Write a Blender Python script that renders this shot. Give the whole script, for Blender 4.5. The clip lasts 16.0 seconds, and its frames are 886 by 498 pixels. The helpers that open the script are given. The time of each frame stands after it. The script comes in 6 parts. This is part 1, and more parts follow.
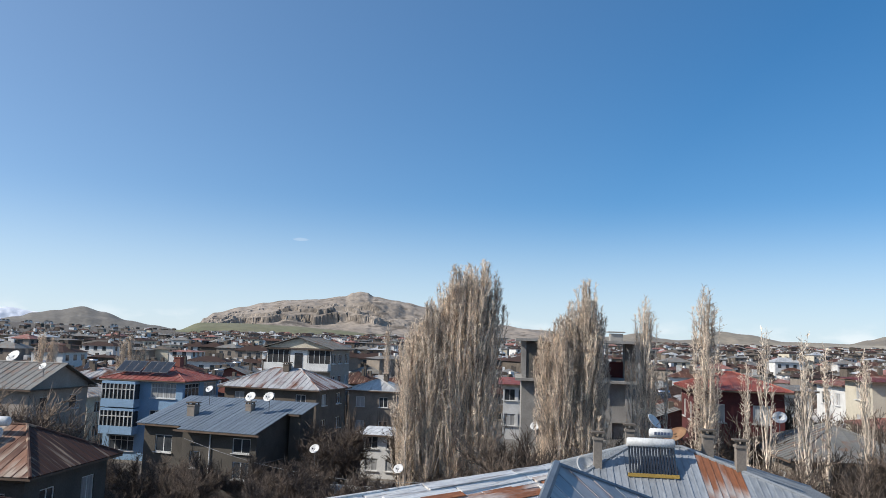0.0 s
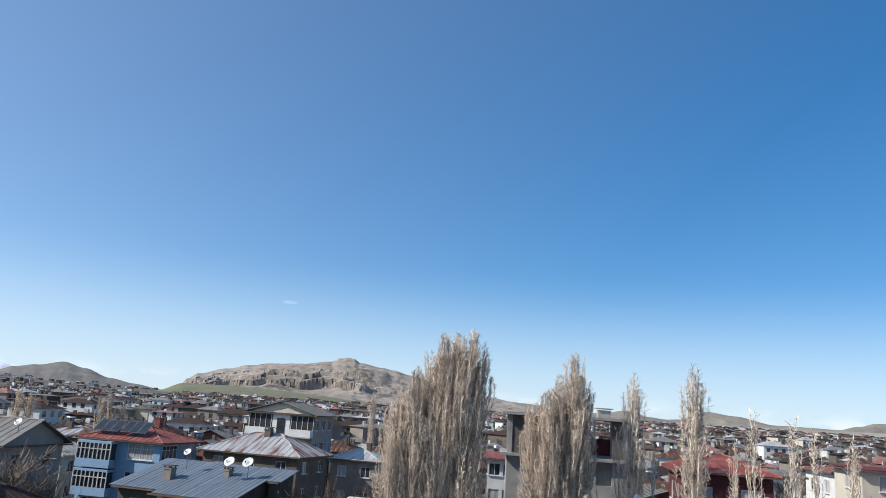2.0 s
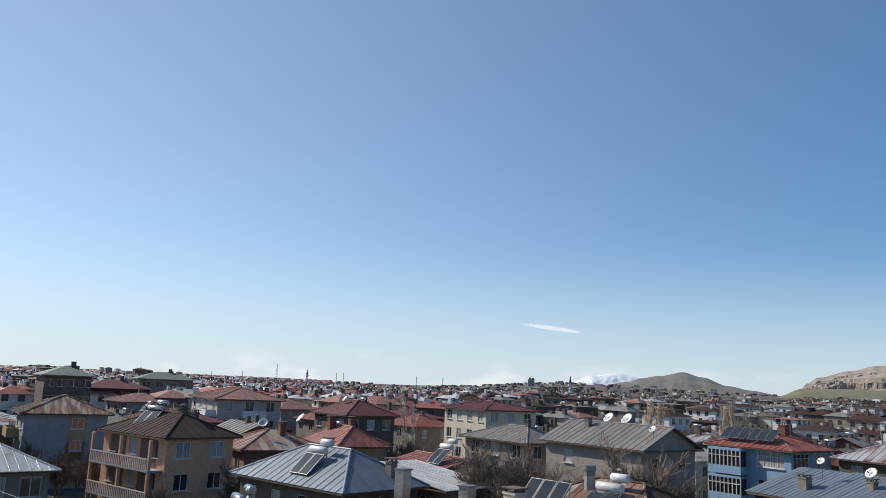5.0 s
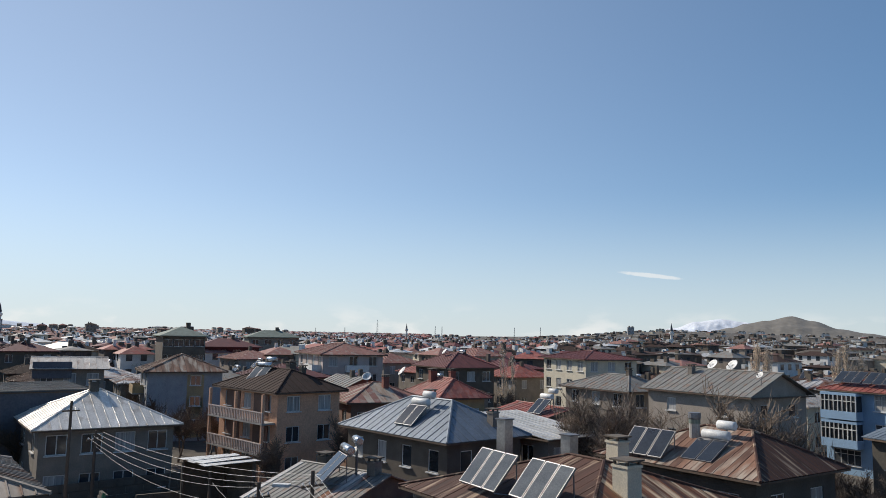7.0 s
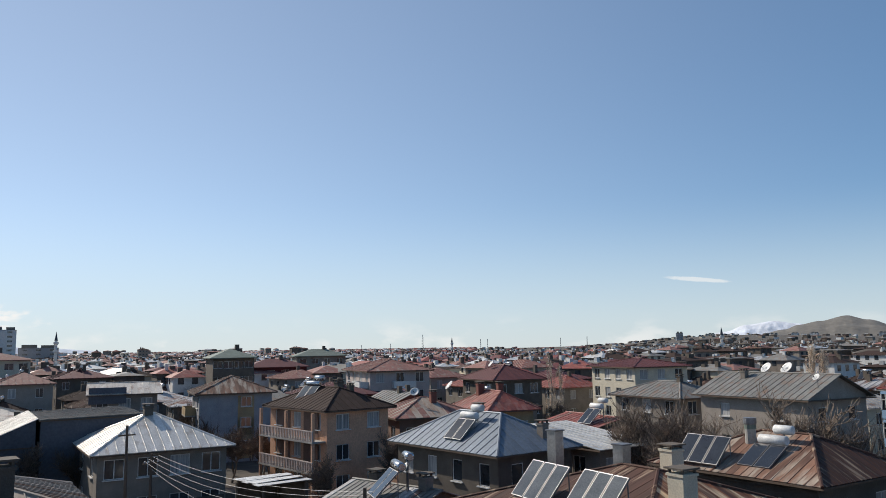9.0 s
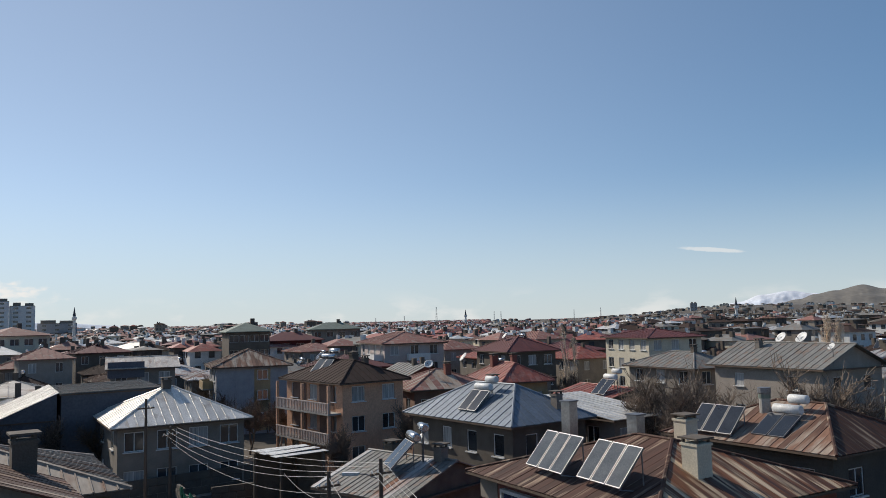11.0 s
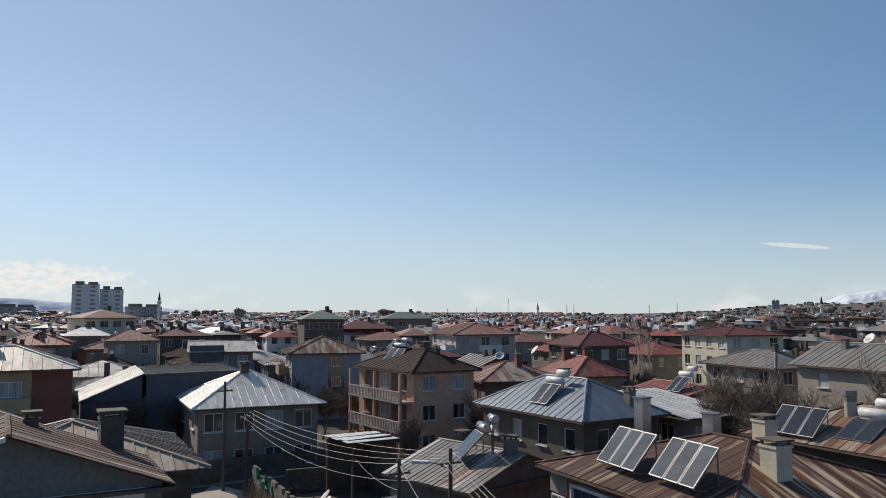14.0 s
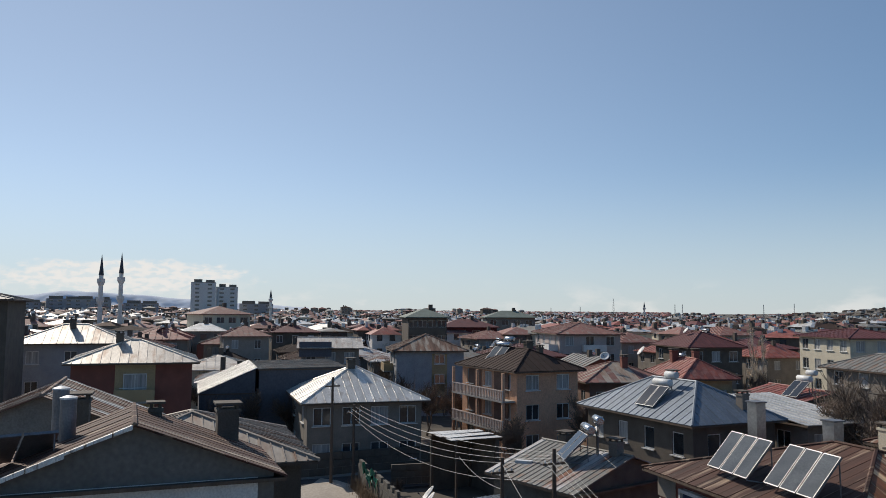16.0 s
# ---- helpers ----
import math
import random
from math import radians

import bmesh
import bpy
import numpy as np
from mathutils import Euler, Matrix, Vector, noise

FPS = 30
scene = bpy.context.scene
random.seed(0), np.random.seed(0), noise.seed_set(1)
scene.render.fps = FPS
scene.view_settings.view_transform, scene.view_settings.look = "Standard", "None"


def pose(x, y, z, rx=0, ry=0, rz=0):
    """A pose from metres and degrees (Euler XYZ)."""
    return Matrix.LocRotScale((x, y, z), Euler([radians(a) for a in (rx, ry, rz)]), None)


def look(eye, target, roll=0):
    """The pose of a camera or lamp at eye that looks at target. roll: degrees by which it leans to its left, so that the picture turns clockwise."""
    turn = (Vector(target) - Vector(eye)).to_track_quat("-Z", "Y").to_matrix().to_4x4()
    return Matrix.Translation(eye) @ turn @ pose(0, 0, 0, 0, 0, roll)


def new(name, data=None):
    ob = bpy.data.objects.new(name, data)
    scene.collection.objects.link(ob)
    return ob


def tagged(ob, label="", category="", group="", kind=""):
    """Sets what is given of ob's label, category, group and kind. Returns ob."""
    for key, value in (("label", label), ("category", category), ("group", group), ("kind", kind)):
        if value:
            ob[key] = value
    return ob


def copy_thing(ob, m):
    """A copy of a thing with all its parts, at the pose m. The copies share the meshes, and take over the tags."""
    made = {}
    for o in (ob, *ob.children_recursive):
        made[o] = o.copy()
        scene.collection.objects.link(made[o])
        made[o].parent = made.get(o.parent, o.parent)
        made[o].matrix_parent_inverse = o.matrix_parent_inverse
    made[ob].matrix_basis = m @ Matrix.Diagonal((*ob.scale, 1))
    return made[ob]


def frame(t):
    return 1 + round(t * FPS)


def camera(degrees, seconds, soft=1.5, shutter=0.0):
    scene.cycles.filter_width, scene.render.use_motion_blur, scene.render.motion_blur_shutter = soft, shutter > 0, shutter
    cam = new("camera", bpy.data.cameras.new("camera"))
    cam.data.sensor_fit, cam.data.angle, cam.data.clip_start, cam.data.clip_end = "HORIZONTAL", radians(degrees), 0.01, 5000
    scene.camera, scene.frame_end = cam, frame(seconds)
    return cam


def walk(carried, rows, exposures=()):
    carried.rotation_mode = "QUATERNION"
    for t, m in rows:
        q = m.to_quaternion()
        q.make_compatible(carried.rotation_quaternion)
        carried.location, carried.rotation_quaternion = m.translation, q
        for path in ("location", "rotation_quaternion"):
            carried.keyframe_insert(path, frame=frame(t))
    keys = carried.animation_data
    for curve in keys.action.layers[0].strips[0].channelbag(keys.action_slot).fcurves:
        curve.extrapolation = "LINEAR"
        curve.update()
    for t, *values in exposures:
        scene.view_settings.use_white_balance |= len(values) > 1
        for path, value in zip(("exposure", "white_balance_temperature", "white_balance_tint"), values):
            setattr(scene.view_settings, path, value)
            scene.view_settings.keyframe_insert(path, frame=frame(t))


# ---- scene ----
cam = camera(59.46, 16.0, soft=0.85)
EYE = (0.0, 0.0, 13.5)
# seconds, yaw, pitch, roll of the hand-held pan
ROWS = [
    (0.0, -0.0, 6.95, -1.83),
    (0.5, -2.22, 10.47, -1.51),
    (1.0, -5.01, 12.3, -2.84),
    (1.5, -3.24, 12.51, -3.58),
    (2.0, -1.05, 12.07, -3.96),
    (2.5, 2.68, 12.81, -3.15),
    (3.0, 11.48, 11.79, -2.13),
    (3.5, 17.91, 10.77, -2.54),
    (4.0, 26.01, 9.07, -3.07),
    (4.5, 36.32, 10.76, -3.01),
    (4.7, 39.08, 10.75, -2.91),
    (6.8, 47.94, 6.19, -1.34),
    (7.0, 49.02, 6.31, -1.15),
    (7.5, 50.14, 6.37, 1.11),
    (8.0, 51.9, 7.11, 1.4),
    (8.5, 51.51, 7.77, 1.41),
    (9.0, 52.36, 7.28, 0.92),
    (9.2, 53.28, 7.3, 0.68),
    (11.5, 53.25, 4.97, 1.43),
    (12.0, 52.7, 4.17, 1.26),
    (12.5, 51.47, 1.7, 0.87),
    (13.0, 52.09, 1.7, 0.83),
    (13.5, 57.02, 3.66, 0.49),
    (14.0, 58.65, 4.71, 0.02),
    (14.5, 58.67, 4.59, -0.45),
    (15.0, 61.07, 4.66, -0.14),
    (15.5, 62.63, 3.84, -0.65),
    (16.0, 66.2, 4.59, -0.43),
]
walk(cam, [(t, pose(*EYE, 90 + p, r, y)) for t, y, p, r in ROWS],
     exposures=[(0, 0.05, 6350, 10), (1.2, 0.08, 6150, 10), (3.5, 0.1, 6150, 10), (4.5, -0.05, 6350, 10), (7, -0.2, 6650, 10), (9.2, -0.2, 6650, 10), (11.4, -0.34, 6700, 10), (12.1, -0.32, 6650, 10),
                (12.6, -0.24, 6700, 10), (14, -0.33, 6700, 10), (15, -0.27, 6700, 10), (16, -0.4, 6700, 10)])

# ---------------------------------------------------------------- light
SUN_AZ, SUN_EL = 105.0, 38.0          # degrees to the left of +y, above the horizon
world = bpy.data.worlds.new("sky")
scene.world = world
world.use_nodes = True
wn = world.node_tree
sky = wn.nodes.new("ShaderNodeTexSky")
sky.sky_type, sky.sun_disc = "NISHITA", False
sky.sun_elevation, sky.sun_rotation = radians(SUN_EL), radians(-SUN_AZ)
sky.altitude, sky.air_density, sky.dust_density, sky.ozone_density = 2500, 1.0, 0.12, 3.0
back = wn.nodes["Background"]
back.inputs["Strength"].default_value = 0.18


def wmath(op, *ins):
    n = wn.nodes.new("ShaderNodeMath")
    n.operation = op
    for k, v in enumerate(ins):
        if isinstance(v, (int, float)):
            n.inputs[k].default_value = v
        else:
            wn.links.new(v, n.inputs[k])
    return n.outputs[0]


def wrange(v, lo, hi):
    n = wn.nodes.new("ShaderNodeMapRange")
    n.interpolation_type = "SMOOTHSTEP"
    n.inputs["From Min"].default_value, n.inputs["From Max"].default_value = lo, hi
    wn.links.new(v, n.inputs["Value"])
    return n.outputs[0]


# thin cloud: azimuth and height angle of each direction, in degrees
wco = wn.nodes.new("ShaderNodeTexCoord")
wsep = wn.nodes.new("ShaderNodeSeparateXYZ")
wn.links.new(wco.outputs["Generated"], wsep.inputs[0])
w_az = wmath("MULTIPLY", wmath("ARCTAN2", wmath("MULTIPLY", wsep.outputs[0], -1.0), wsep.outputs[1]), 57.2958)
w_el = wmath("MULTIPLY", wmath("ARCSINE", wsep.outputs[2]), 57.2958)
wxy = wn.nodes.new("ShaderNodeCombineXYZ")
wn.links.new(w_az, wxy.inputs[0])
wn.links.new(wmath("MULTIPLY", w_el, 2.2), wxy.inputs[1])


def wnoise(scale, detail=6):
    n = wn.nodes.new("ShaderNodeTexNoise")
    n.inputs["Scale"].default_value, n.inputs["Detail"].default_value = scale, detail
    wn.links.new(wxy.outputs[0], n.inputs["Vector"])
    return n.outputs["Fac"]


def lens(az, el, half_az, half_el, slope, ragged, scale):
    """A cloud of elliptic outline, broken at its edge."""
    du = wmath("DIVIDE", wmath("SUBTRACT", w_az, az), half_az)
    line = wmath("ADD", el, wmath("MULTIPLY", wmath("SUBTRACT", w_az, az), slope))
    dv = wmath("DIVIDE", wmath("SUBTRACT", w_el, line), half_el)
    d = wmath("ADD", wmath("MULTIPLY", du, du), wmath("MULTIPLY", dv, dv))
    d = wmath("ADD", d, wmath("MULTIPLY", wmath("SUBTRACT", wnoise(scale), 0.5), ragged))
    return wrange(d, 1.15, 0.35)


streak = wmath("MULTIPLY", lens(34.1, 4.5, 2.4, 0.17, 0.11, 1.1, 1.8), 0.55)
puff = wmath("MULTIPLY", lens(10.7, 7.2, 0.6, 0.13, 0.0, 1.4, 1.5), 0.16)
heap = wmath("MULTIPLY", lens(88.5, 2.2, 8.5, 1.25, -0.01, 2.2, 0.8), wmath("ADD", 0.35, wmath("MULTIPLY", wrange(wnoise(1.3, 8), 0.38, 0.58), 0.65)))
bank = wmath("MULTIPLY", wmath("MULTIPLY", wrange(w_el, 2.6, 0.2), wrange(w_el, -1.0, 0.2)), wrange(wnoise(0.22, 7), 0.5, 0.66))
cover = wmath("MINIMUM", wmath("ADD", wmath("ADD", streak, puff), wmath("ADD", heap, wmath("MULTIPLY", bank, 0.55))), 1.0)
tone = wn.nodes.new("ShaderNodeHueSaturation")
tone.inputs["Saturation"].default_value = 1.0
soften = wn.nodes.new("ShaderNodeGamma")
soften.inputs["Gamma"].default_value = 0.71
wn.links.new(sky.outputs[0], soften.inputs["Color"])
wn.links.new(soften.outputs[0], tone.inputs["Color"])
# paler and brighter towards the sun, deeper blue away from it
wdot = wn.nodes.new("ShaderNodeVectorMath")
wdot.operation = "DOT_PRODUCT"
wn.links.new(wco.outputs["Generated"], wdot.inputs[0])
wdot.inputs[1].default_value = (-math.sin(radians(SUN_AZ)) * math.cos(radians(SUN_EL)), math.cos(radians(SUN_AZ)) * math.cos(radians(SUN_EL)), math.sin(radians(SUN_EL)))
for sock, lo, hi in (("Saturation", 1.5, 0.88), ("Value", 1.1, 1.4)):
    wr = wn.nodes.new("ShaderNodeMapRange")
    wr.inputs["From Min"].default_value, wr.inputs["From Max"].default_value = -0.25, 0.95
    wr.inputs["To Min"].default_value, wr.inputs["To Max"].default_value = lo, hi
    wn.links.new(wdot.outputs["Value"], wr.inputs["Value"])
    wn.links.new(wr.outputs[0], tone.inputs[sock])
wmix = wn.nodes.new("ShaderNodeMix")
wmix.data_type = "RGBA"
wn.links.new(cover, wmix.inputs["Factor"])
whaze = wn.nodes.new("ShaderNodeMix")
whaze.data_type = "RGBA"
wn.links.new(wmath("MULTIPLY", wrange(w_el, 11.0, -1.0), 0.75), whaze.inputs["Factor"])
wn.links.new(tone.outputs[0], whaze.inputs["A"])
whaze.inputs["B"].default_value = (3.55, 4.2, 4.75, 1)
wn.links.new(whaze.outputs["Result"], wmix.inputs["A"])
wmix.inputs["B"].default_value = (5.9, 5.9, 5.85, 1)
wn.links.new(wmix.outputs["Result"], back.inputs["Color"])
sun = new("sun", bpy.data.lights.new("sun", "SUN"))
sun.data.energy, sun.data.angle, sun.data.color = 5.0, radians(0.53), (1.0, 0.925, 0.82)
a, e = radians(SUN_AZ), radians(SUN_EL)
sun.matrix_world = look((0, 0, 0), (math.sin(a) * math.cos(e), -math.cos(a) * math.cos(e), -math.sin(e)))


# ---------------------------------------------------------------- materials
def mat(name, col, rough=0.8,  metal=0.0, col2=None, scale=3.0, spread=0.5, bump=0.15, random_tint=0.0, spots=None, spot_amount=0.5,
        spot_scale=1.2, stretch=(1, 1, 1), spec=0.5, island=0.0, wander=40.0):
    m = bpy.data.materials.new(name)
    m.use_nodes = True
    nt = m.node_tree
    b = nt.nodes["Principled BSDF"]
    b.inputs["Roughness"].default_value, b.inputs["Metallic"].default_value = rough, metal
    b.inputs["Specular IOR Level"].default_value = spec
    co = nt.nodes.new("ShaderNodeTexCoord")
    mp = nt.nodes.new("ShaderNodeMapping")
    mp.inputs["Scale"].default_value = stretch
    nt.links.new(co.outputs["Object"], mp.inputs["Vector"])
    # each piece takes its own stretch of the pattern
    info = nt.nodes.new("ShaderNodeObjectInfo")
    shift = nt.nodes.new("ShaderNodeVectorMath")
    shift.operation = "ADD"
    big = nt.nodes.new("ShaderNodeMath")
    big.operation = "MULTIPLY"
    big.inputs[1].default_value = wander
    nt.links.new(info.outputs["Random"], big.inputs[0])
    nt.links.new(mp.outputs[0], shift.inputs[0])
    nt.links.new(big.outputs[0], shift.inputs[1])

    def noisetex(s, detail, lo, hi):
        n = nt.nodes.new("ShaderNodeTexNoise")
        n.inputs["Scale"].default_value, n.inputs["Detail"].default_value = s, detail
        nt.links.new(shift.outputs[0], n.inputs["Vector"])
        r = nt.nodes.new("ShaderNodeMapRange")
        r.inputs["From Min"].default_value, r.inputs["From Max"].default_value = lo, hi
        nt.links.new(n.outputs["Fac"], r.inputs["Value"])
        return r.outputs[0]

    def mix(fac, c1, c2):
        x = nt.nodes.new("ShaderNodeMix")
        x.data_type = "RGBA"
        for sock, v in ((x.inputs["Factor"], fac), (x.inputs["A"], c1), (x.inputs["B"], c2)):
            if hasattr(v, "node"):
                nt.links.new(v, sock)
            elif isinstance(v, (int, float)):
                sock.default_value = v
            else:
                sock.default_value = (*v, 1)
        return x.outputs["Result"]

    c2 = col2 or tuple(v * 0.6 for v in col)
    fine = noisetex(scale * 5, 6, 0.3, 0.7)
    broad = noisetex(scale * 0.35, 5, 0.5 - spread * 0.4, 0.5 + spread * 0.4)
    c = mix(broad, col, c2)
    if spots:
        c = mix(noisetex(spot_scale, 7, 1 - spot_amount - 0.1, 1 - spot_amount + 0.06), c, spots)
    h = nt.nodes.new("ShaderNodeHueSaturation")
    vr = nt.nodes.new("ShaderNodeMapRange")
    vr.inputs["To Min"].default_value, vr.inputs["To Max"].default_value = 1 - random_tint, 1 + random_tint
    nt.links.new(info.outputs["Random"], vr.inputs["Value"])
    fv = nt.nodes.new("ShaderNodeMapRange")
    fv.inputs["To Min"].default_value, fv.inputs["To Max"].default_value = 0.82, 1.12
    nt.links.new(fine, fv.inputs["Value"])
    mu = nt.nodes.new("ShaderNodeMath")
    mu.operation = "MULTIPLY"
    nt.links.new(vr.outputs[0], mu.inputs[0])
    nt.links.new(fv.outputs[0], mu.inputs[1])
    if island:
        geo = nt.nodes.new("ShaderNodeNewGeometry")
        ir = nt.nodes.new("ShaderNodeMapRange")
        ir.inputs["To Min"].default_value, ir.inputs["To Max"].default_value = 1 - island, 1 + island
        nt.links.new(geo.outputs["Random Per Island"], ir.inputs["Value"])
        mu2 = nt.nodes.new("ShaderNodeMath")
        mu2.operation = "MULTIPLY"
        nt.links.new(mu.outputs[0], mu2.inputs[0])
        nt.links.new(ir.outputs[0], mu2.inputs[1])
        mu = mu2
    nt.links.new(mu.outputs[0], h.inputs["Value"])
    nt.links.new(c, h.inputs["Color"])
    nt.links.new(h.outputs[0], b.inputs["Base Color"])
    if bump:
        bp = nt.nodes.new("ShaderNodeBump")
        bp.inputs["Strength"].default_value, bp.inputs["Distance"].default_value = bump, 0.03
        nt.links.new(fine, bp.inputs["Height"])
        nt.links.new(bp.outputs[0], b.inputs["Normal"])
    return m


